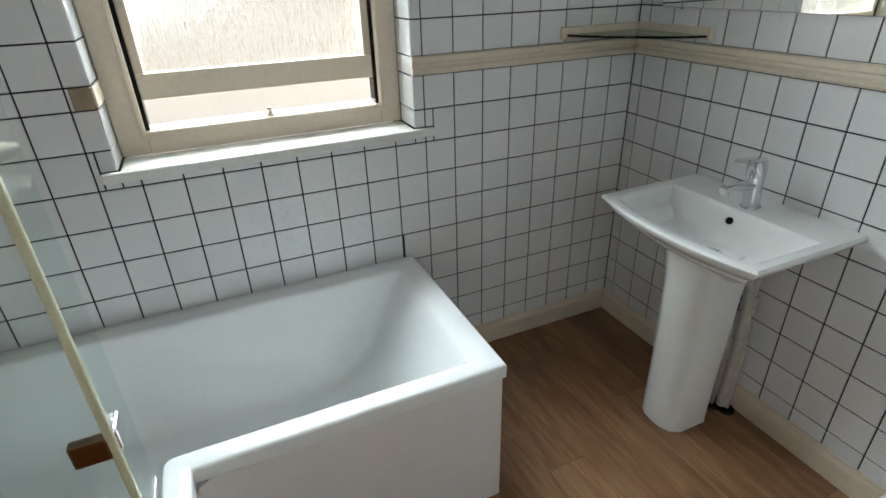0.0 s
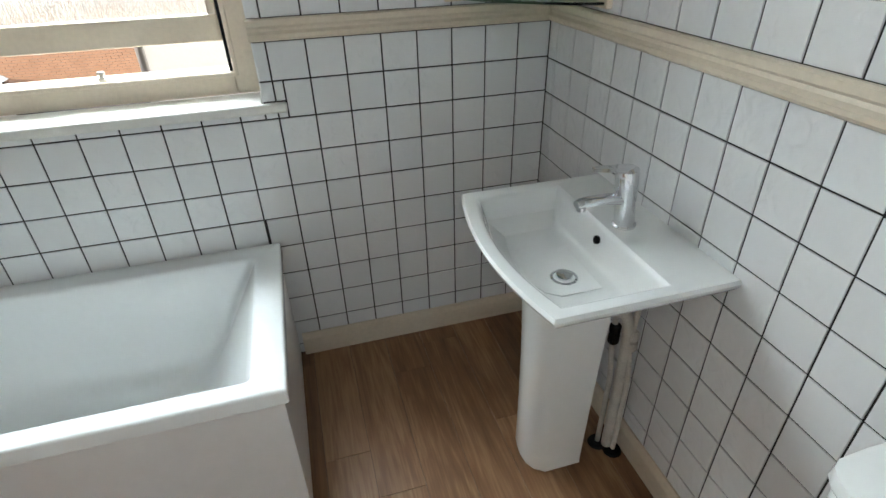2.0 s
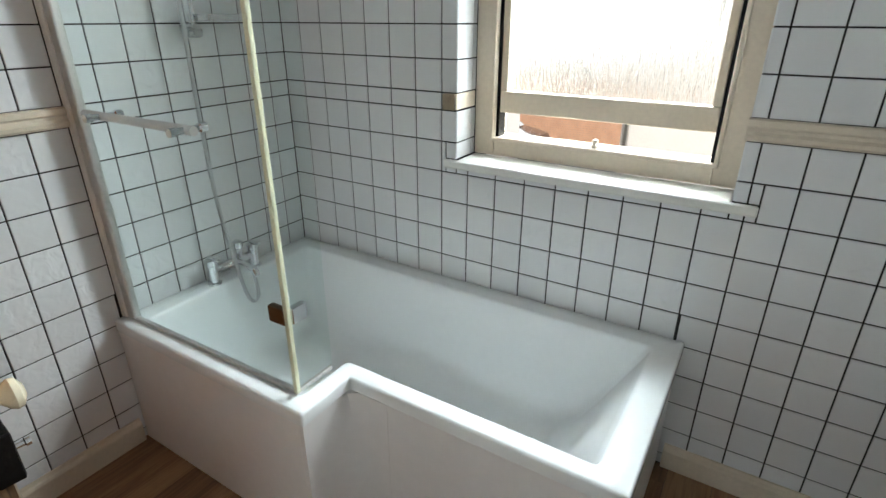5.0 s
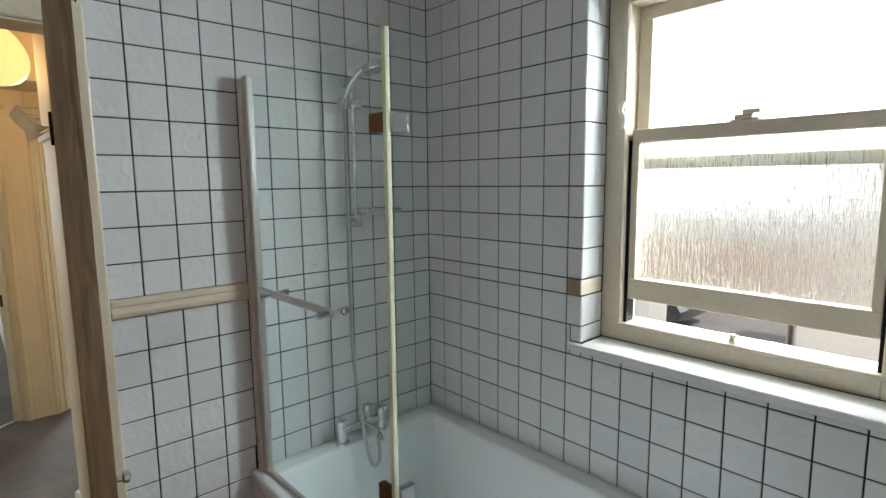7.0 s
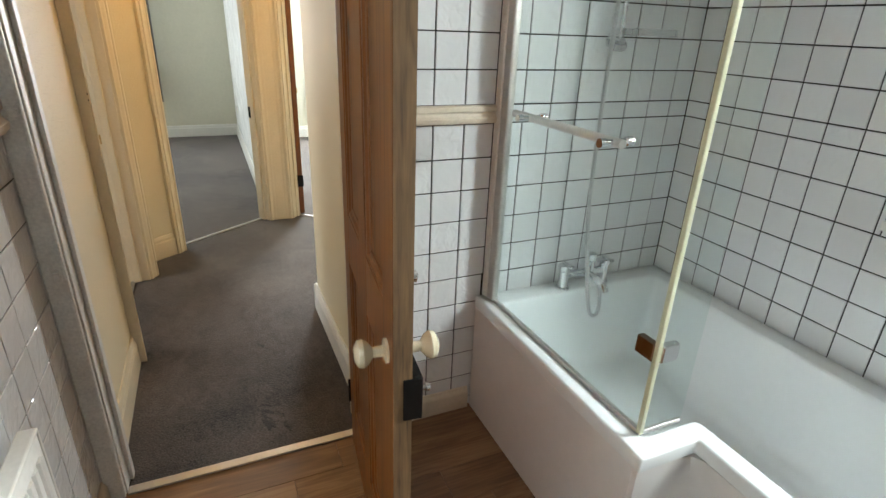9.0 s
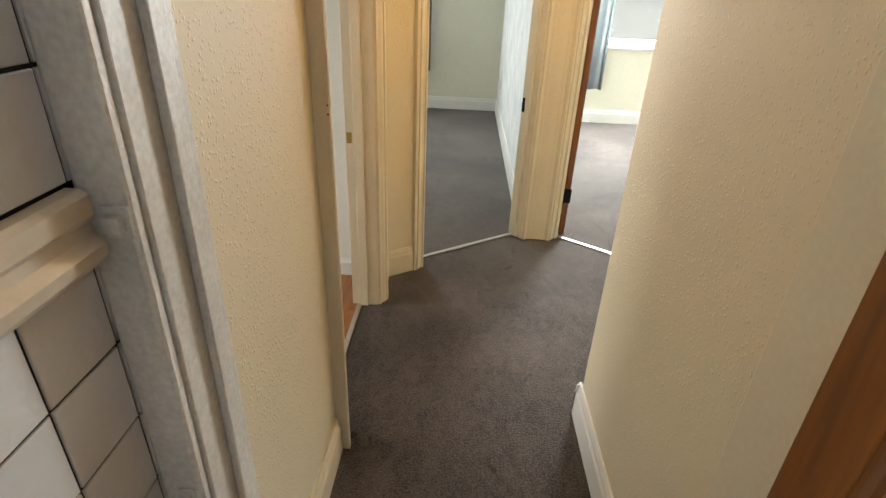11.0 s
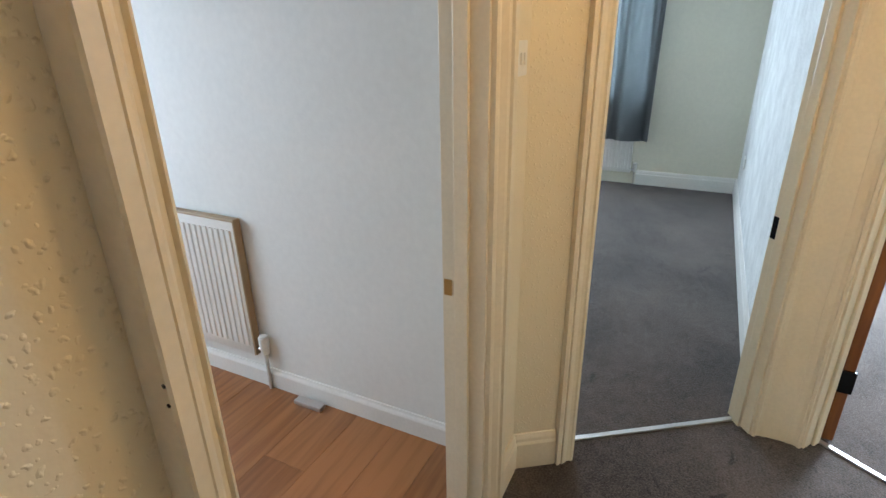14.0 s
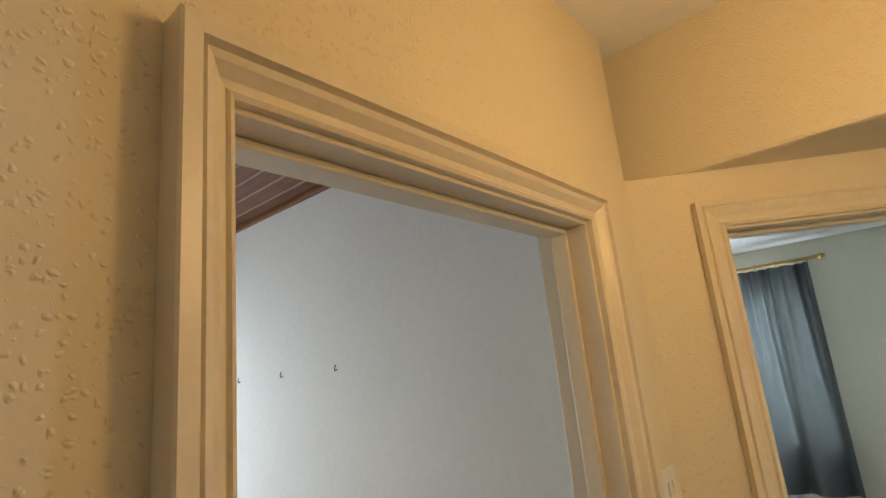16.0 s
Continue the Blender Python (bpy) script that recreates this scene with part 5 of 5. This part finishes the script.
simple_window("window_2", -8.88, -4.30, -2.30, 0.85, 2.25, "white framed bedroom sash window")
radiator("radiator", (-8.76, -2.36, 0), (0, -1, 0), (1, 0, 0), 0.9, 0.12, 0.62, "white panel radiator under the bedroom window", M_WHITE_TRIM)

# ---- front bedroom
structure(part("wall_front_bedroom_far", boxes(((-8.62, -1.255, 0), (-8.42, -0.28, 2.7)), ((-8.62, 0.86, 0), (-8.42, 2.6, 2.7)), ((-8.62, -0.28, 0), (-8.42, 0.86, 0.85)), ((-8.62, -0.28, 2.25), (-8.42, 0.86, 2.7))), M_CREAM_PLAIN), "pale bedroom wall with window")
structure(part("pier", boxes(((-8.42, 0.91, 0), (-8.28, 2.6, 2.7))), M_CREAM_PLAIN), "projecting pale wall pier", "wall")
structure(part("wall_front_bedroom_north", boxes(((-8.6, 2.5, 0), (-3.6, 2.62, 2.7)), ((-3.72, -0.25, 0), (-3.6, 2.5, 2.7))), M_CREAM_PLAIN), "plain bedroom walls")
structure(part("ceiling_front_bedroom", boxes(((-8.6, -1.3, 2.6), (-5.3, 2.6, 2.7)), ((-5.3, -0.3, 2.6), (-3.6, 2.6, 2.7))), M_CEIL), "white bedroom ceiling", "ceiling")
part("skirting_front_bedroom", extrude_profile(SKIRT_TALL, (-8.42, -1.255, 0), (-8.42, 0.91, 0), (1, 0, 0)), M_WHITE_TRIM)
structure(bpy.data.objects["skirting_front_bedroom"], "white skirting board", "skirting")
part("skirting_pier", extrude_profile(SKIRT_TALL, (-8.28, 0.892, 0), (-8.28, 2.5, 0), (1, 0, 0)), M_WHITE_TRIM)
structure(bpy.data.objects["skirting_pier"], "white skirting board", "skirting")
simple_window("window_3", -8.55, -0.28, 0.86, 0.85, 2.25, "white framed front bedroom window")
curtain("curtain", -8.28, -0.52, -0.27, 0.40, 2.33, "grey curtain at the side of the front bedroom window", folds=4)
curtain("curtain", -8.24, 0.80, 1.10, 0.40, 2.33, "grey curtain at the side of the front bedroom window", folds=4)
curtain_pole(-8.26, -0.60, 1.18, 2.36, "wooden curtain pole across the front bedroom window")
ld = empty("bedroom_door", P3 + D3 * 0.022 - N3 * 0.11, "open varnished pine bedroom door with black hinges", "door")
ld.rotation_euler = (0, 0, radians(176))
part("leaf", boxes(((0.0, -0.018, 0.012), (0.70, 0.018, 1.97)), bevel=0.003), M_DOOR, ld)
for za, zb in ((0.20, 0.77), (0.93, 1.85)):
    for xa, xb in ((0.1, 0.31), (0.39, 0.60)):
        part("panel_bead", boxes(((xa, -0.024, za), (xb, 0.024, zb)), bevel=0.006), M_DOOR, ld)
for z in (0.28, 1.70):
    part("hinge", boxes(((-0.012, -0.024, z - 0.045), (0.004, 0.022, z + 0.045)), bevel=0.002), M_BLACK, ld, "black iron hinge")
for s in (-1, 1):
    part("knob", lathe([(0.022, 0), (0.010, 0.008), (0.010, 0.03), (0.024, 0.042), (0.024, 0.055), (0.010, 0.062)], (0.645, s * 0.018, 0.90), (0, s, 0), 18), M_BRASS, ld, "brass knob", True)

# ---------------------------------------------------------------- outside
structure(part("ground", boxes(((-300, 0.6, -2.9), (300, 500, -2.7)), ((-300, -300, -2.9), (-12, 0.6, -2.7))), M_ASPHALT), "grey asphalt street", "road")
backdrop = structure(part("backdrop", boxes(((-120, 90, -2.7), (120, 90.5, 90))), glow("overcast_sky", (0.93, 0.97, 1.0), 2.6)), "plain pale overcast sky", "sky")
house = empty("neighbour_house", (0, 6, -2.7), "white rendered neighbouring house with grey downpipe", "house")
part("wall", boxes(((-2.65, 0.0, 0), (8, 6, 4.6))), M_RENDER, house)
part("downpipe", tube([(-2.58, -0.06, 0), (-2.58, -0.06, 4.4)], 0.05, 12), M_STEEL, house, "grey downpipe", True)
part("gutter", boxes(((-2.75, -0.12, 4.5), (8, 0.0, 4.62)), bevel=0.02), M_STEEL, house)
part("roof", loft([[(-2.85, -0.3, 4.6), (8.2, -0.3, 4.6), (8.2, 6.3, 4.6), (-2.85, 6.3, 4.6)], [(-2.85, 3.0, 6.4), (8.2, 3.0, 6.4), (8.2, 3.1, 6.4), (-2.85, 3.1, 6.4)]]), M_BRICK, house)
pier2 = part("gate_pier", boxes(((-5.1, 6.0, -2.7), (-4.45, 6.6, 0.3)), ((-5.15, 5.95, 0.3), (-4.40, 6.65, 0.42)), bevel=0.02), M_RENDER)
tagged(pier2, "cream rendered gate pier", "pier")
bwall = empty("brick_garden_wall", (-12, 17, -2.7), "long red brick garden wall across the street", "wall")
part("core", boxes(((-14, 0.03, 0), (20, 0.25, 2.15))), M_MORTAR, bwall)
bm = bmesh.new()
for r in range(26):
    for c in range(150):
        xa = -14 + c * 0.225 + (0.11 if r % 2 else 0)
        z = 0.01 + r * 0.08
        d = 0.004 * random.random()
        vs = [bm.verts.new(p) for p in ((xa, d, z), (xa + 0.213, d, z), (xa + 0.213, d, z + 0.067), (xa, d, z + 0.067), (xa, 0.04, z), (xa + 0.213, 0.04, z), (xa + 0.213, 0.04, z + 0.067), (xa, 0.04, z + 0.067))]
        for q in ((0, 1, 2, 3), (4, 5, 1, 0), (3, 2, 6, 7), (1, 5, 6, 2), (4, 0, 3, 7)):
            bm.faces.new([vs[k] for k in q])
bb = part("brick_courses", bm, M_BRICK, bwall)
bb["kind"] = "stuff"
part("coping", boxes(((-14, -0.04, 2.15), (20, 0.30, 2.24)), bevel=0.02), M_RENDER, bwall)


def car(at, rz, paint, label):
    e = empty("parked_car", at, label, "car")
    e.rotation_euler = (0, 0, radians(rz))
    side = [(-2.05, 0.35), (-2.08, 0.62), (-1.95, 0.82), (-1.55, 0.92), (-1.15, 0.97), (-0.55, 1.42), (0.9, 1.47), (1.55, 1.35), (1.95, 0.98), (2.06, 0.72), (2.05, 0.35)]
    rings = []
    for y, k in ((-0.86, 0.0), (-0.80, 0.03), (0.80, 0.03), (0.86, 0.0)):
        rings.append([(x * (1 + k * 0.2), y * (0.86 if z > 1.1 else 1.0), z + k * 0.3) for x, z in side])
    part("body", loft(rings), paint, e, "", True)
    part("side_window", boxes(((-0.75, -0.80, 0.99), (1.25, -0.752, 1.34)), bevel=0.02), M_CAR_GLASS, e)
    part("side_window", boxes(((-0.75, 0.752, 0.99), (1.25, 0.80, 1.34)), bevel=0.02), M_CAR_GLASS, e)
    part("windscreen", loft([[(-1.17, -0.68, 1.0), (-1.17, 0.68, 1.0), (-0.62, 0.62, 1.41), (-0.62, -0.62, 1.41)], [(-1.19, -0.68, 1.015), (-1.19, 0.68, 1.015), (-0.64, 0.62, 1.43), (-0.64, -0.62, 1.43)]]), M_CAR_GLASS, e)
    part("rear_window", loft([[(1.60, -0.62, 1.33), (1.60, 0.62, 1.33), (1.93, 0.68, 1.02), (1.93, -0.68, 1.02)], [(1.63, -0.62, 1.35), (1.63, 0.62, 1.35), (1.96, 0.68, 1.04), (1.96, -0.68, 1.04)]]), M_CAR_GLASS, e)
    for x in (-1.3, 1.3):
        for s in (-1, 1):
            w = part("wheel", lathe([(0.33, -0.1), (0.33, 0.1)], (x, s * 0.78, 0.33), (0, s, 0), 26), M_RUBBER, e, "", True)
            part("rim", lathe([(0.23, 0.095), (0.23, 0.105), (0.20, 0.112), (0.06, 0.106), (0.05, 0.12)], (x, s * 0.78, 0.33), (0, s, 0), 16), M_STEEL, w, "", True)
    for s in (-1, 1):
        part("tail_light", boxes(((1.98, s * 0.80, 0.72), (2.07, s * 0.55, 0.86)), bevel=0.01), M_BRICK, e, "red tail light")
    return e


car((-8.85, 13.6, -2.7), 178, M_CAR_DARK, "dark hatchback parked in front of the brick wall")

# ---------------------------------------------------------------- pieces: floor planks
PW, PL = 0.142, 0.92
plank_cache = {}


def plank_mesh(w, l):
    key = (round(w, 4), round(l, 4))
    if key not in plank_cache:
        b = boxes(((0.0006, 0.0006, -0.005), (w - 0.0006, l - 0.0006, 0.0)), bevel=0.0006, seg=1)
        bmesh.ops.recalc_face_normals(b, faces=b.faces)
        me = bpy.data.meshes.new("plank")
        b.to_mesh(me)
        b.free()
        me.materials.append(M_VINYL)
        plank_cache[key] = me
    return plank_cache[key]


def clip_tag(ob, parent):
    ob.parent = parent
    ob.matrix_parent_inverse = Matrix.Identity(4)


col = 0
xa = -0.637 + 5 * PW
while xa > XW - 0.06:
    lo, hi = max(xa - PW, XW - 0.02), min(xa, 0.0)
    if hi - lo > 0.01:
        y = PL + (0.222 if col % 2 else 0.70) - (0.31 if col % 4 > 1 else 0)
        while y > YS:
            ya, yb = max(y - PL, YS), min(y, 0.0)
            if yb - ya > 0.01:
                ob = new("plank", plank_mesh(hi - lo, yb - ya))
                ob.location = (lo, ya, 0)
                clip_tag(ob, floor_bath)
            y -= PL
    xa -= PW
    col += 1

# laminate boards of the side room
board_cache = {}


def board_mesh(l, w):
    key = (round(l, 3), round(w, 3))
    if key not in board_cache:
        b = boxes(((0.0005, 0.0005, -0.005), (l - 0.0005, w - 0.0005, 0.001)), bevel=0.0007, seg=1)
        bmesh.ops.recalc_face_normals(b, faces=b.faces)
        me = bpy.data.meshes.new("board")
        b.to_mesh(me)
        b.free()
        me.materials.append(M_LAMINATE)
        board_cache[key] = me
    return board_cache[key]


yb, row = HL - 0.10, 0
while yb > -5.08:
    ya = max(yb - 0.19, -5.08)
    xs = [-4.60] + [x for x in (-4.60 + 0.35 * (row % 3 + 1) + 1.2 * k for k in range(3)) if x < -2.92] + [-2.90]
    for a_, b_ in zip(xs, xs[1:]):
        ob = new("plank", board_mesh(b_ - a_, yb - ya))
        ob.location = (a_, ya, 0)
        clip_tag(ob, floor_side)
    yb, row = ya, row + 1

# ---------------------------------------------------------------- pieces: wall tiles
TP = 0.11
tile_cache = {}


def tile_mesh(w, h):
    key = (round(w, 3), round(h, 3))
    if key not in tile_cache:
        g, e, d = 0.0023, 0.0012, 0.004
        w2, h2 = w / 2 - g, h / 2 - g
        b = bmesh.new()
        o = [b.verts.new((x, 0.0, z)) for x, z in ((-w2, -h2), (w2, -h2), (w2, h2), (-w2, h2))]
        m_ = [b.verts.new((x, -d + 0.0011, z)) for x, z in ((-w2, -h2), (w2, -h2), (w2, h2), (-w2, h2))]
        i_ = [b.verts.new((x, -d, z)) for x, z in ((-w2 + e, -h2 + e), (w2 - e, -h2 + e), (w2 - e, h2 - e), (-w2 + e, h2 - e))]
        for k in range(4):
            n = (k + 1) % 4
            b.faces.new((o[k], o[n], m_[n], m_[k]))
            b.faces.new((m_[k], m_[n], i_[n], i_[k]))
        b.faces.new(i_)
        me = bpy.data.meshes.new("tile")
        b.to_mesh(me)
        b.free()
        me.materials.append(M_TILE)
        tile_cache[key] = me
    return tile_cache[key]


def cut(rects, hole):
    out = []
    for a, b, c, d in rects:
        p, q, r, s = hole
        if p >= b or q <= a or r >= d or s <= c:
            out.append((a, b, c, d))
            continue
        if a < p:
            out.append((a, p, c, d))
        if q < b:
            out.append((q, b, c, d))
        m0, m1 = max(a, p), min(b, q)
        if c < r:
            out.append((m0, m1, c, r))
        if s < d:
            out.append((m0, m1, s, d))
    return out


def tile_wall(wall, origin, along, out, s_lines, z_lines, holes, near):
    """Tiles between grid lines; those inside the near rectangle are parts, the rest one joined part."""
    o, u, n = Vector(origin), Vector(along), Vector(out)
    turn = Matrix((u, -n, Vector((0, 0, 1)))).transposed().to_4x4()
    far_v, far_f = [], []
    count = 0
    for a, b in zip(s_lines, s_lines[1:]):
        for c, d in zip(z_lines, z_lines[1:]):
            rects = [(a, b, c, d)]
            for h in holes:
                rects = cut(rects, h)
            for p, q, r, s in rects:
                if q - p < 0.008 or s - r < 0.008:
                    continue
                mid_s, mid_z = (p + q) / 2, (r + s) / 2
                tilt = Euler((random.gauss(0, 0.004), 0, random.gauss(0, 0.004))).to_matrix().to_4x4()
                m = Matrix.Translation(o + u * mid_s + n * -0.0035 + Vector((0, 0, mid_z))) @ turn @ tilt
                me = tile_mesh(q - p, s - r)
                if near[0] < mid_s < near[1] and near[2] < mid_z < near[3] and count < 300:
                    count += 1
                    ob = new("tile", me)
                    ob.matrix_world = m
                    clip_tag(ob, wall)
                else:
                    base = len(far_v)
                    far_v += [m @ v.co for v in me.vertices]
                    far_f += [[base + k for k in f.vertices] for f in me.polygons]
    if far_v:
        me = bpy.data.meshes.new("tiles")
        me.from_pydata(far_v, [], far_f)
        me.materials.append(M_TILE)
        ob = new("tile_field", me)
        ob["kind"] = "stuff"
        clip_tag(ob, wall)


def lines(start, step, lo, hi):
    k = math.ceil((lo - start) / step - 1e-6)
    out = [lo] if start + k * step - lo > 0.004 else []
    while start + k * step < hi - 0.004:
        out.append(start + k * step)
        k += 1
    return out + [hi]


Z_LOW = lines(1.045, 0.1112, 0.0, 1.155)
Z_ALL = Z_LOW + lines(1.215, 0.1095, 1.215, CEIL)
Z_SIDE = lines(1.040, 0.111, 0.0, 1.155) + lines(1.215, 0.1095, 1.215, CEIL)
Z_SOUTH = lines(1.068, 0.112, 0.0, 1.179) + lines(1.265, 0.112, 1.265, CEIL)
SILL = (-1.852, -0.850, WB - 0.030, WB)
HOLE = (WL, WR, WB - 0.001, WT)
tile_wall(wall_north, (0, 0, 0), (1, 0, 0), (0, -1, 0), lines(0.0, TP, XW, 0.0), Z_ALL,
          [HOLE, SILL, (XW, XE - 0.03, -1, 0.49), (WR, 1, 1.157, 1.214), (WL - 0.05, WL, 1.157, 1.214)], (-2.7, 0.1, 0.05, 1.72))
tile_wall(wall_east, (0, 0, 0), (0, -1, 0), (-1, 0, 0), lines(0.493, TP, 0.0, -YS), Z_SIDE, [(-1, 3, 1.157, 1.214), (0.115, 1.215, 1.33, 1.97)], (-0.1, 1.7, 0.0, 1.6))
tile_wall(wall_west, (XW, 0, 0), (0, 1, 0), (1, 0, 0), lines(-0.970, TP, DOOR_R + 0.034, 0.0), Z_SIDE, [(-0.865, 0.1, -1, 0.49), (-3, -0.862, 1.157, 1.214)], (-1.4, 0.1, 0.0, 2.2))
tile_wall(wall_west, (XW, 0, 0), (0, 1, 0), (1, 0, 0), lines(-0.959, TP, YS, DOOR_R + 0.034), lines(1.216, TP, DOOR_H + 0.072, CEIL), [], (5, 6, 0, 0))
tile_wall(wall_south, (0, YS, 0), (-1, 0, 0), (0, 1, 0), lines(0.077, TP, 0.0, -XW), Z_SOUTH, [(-1, 3, 1.180, 1.264)], (1.3, 2.7, 0.0, 2.2))
# window reveals
tile_wall(wall_north, (WL, 0, 0), (0, 1, 0), (1, 0, 0), lines(0.0, TP, 0.0, YF), [WB] + [z for z in Z_ALL if z > WB + 0.02 and z < WT] + [WT], [(-1, 0.2, ZD, ZD + 0.057)], (5, 6, 0, 0))
tile_wall(wall_north, (WR, 0, 0), (0, -1, 0), (-1, 0, 0), lines(0.0, TP, -YF, 0.0), [WB] + [z for z in Z_ALL if z > WB + 0.02 and z < WT] + [WT], [], (5, 6, 0, 0))
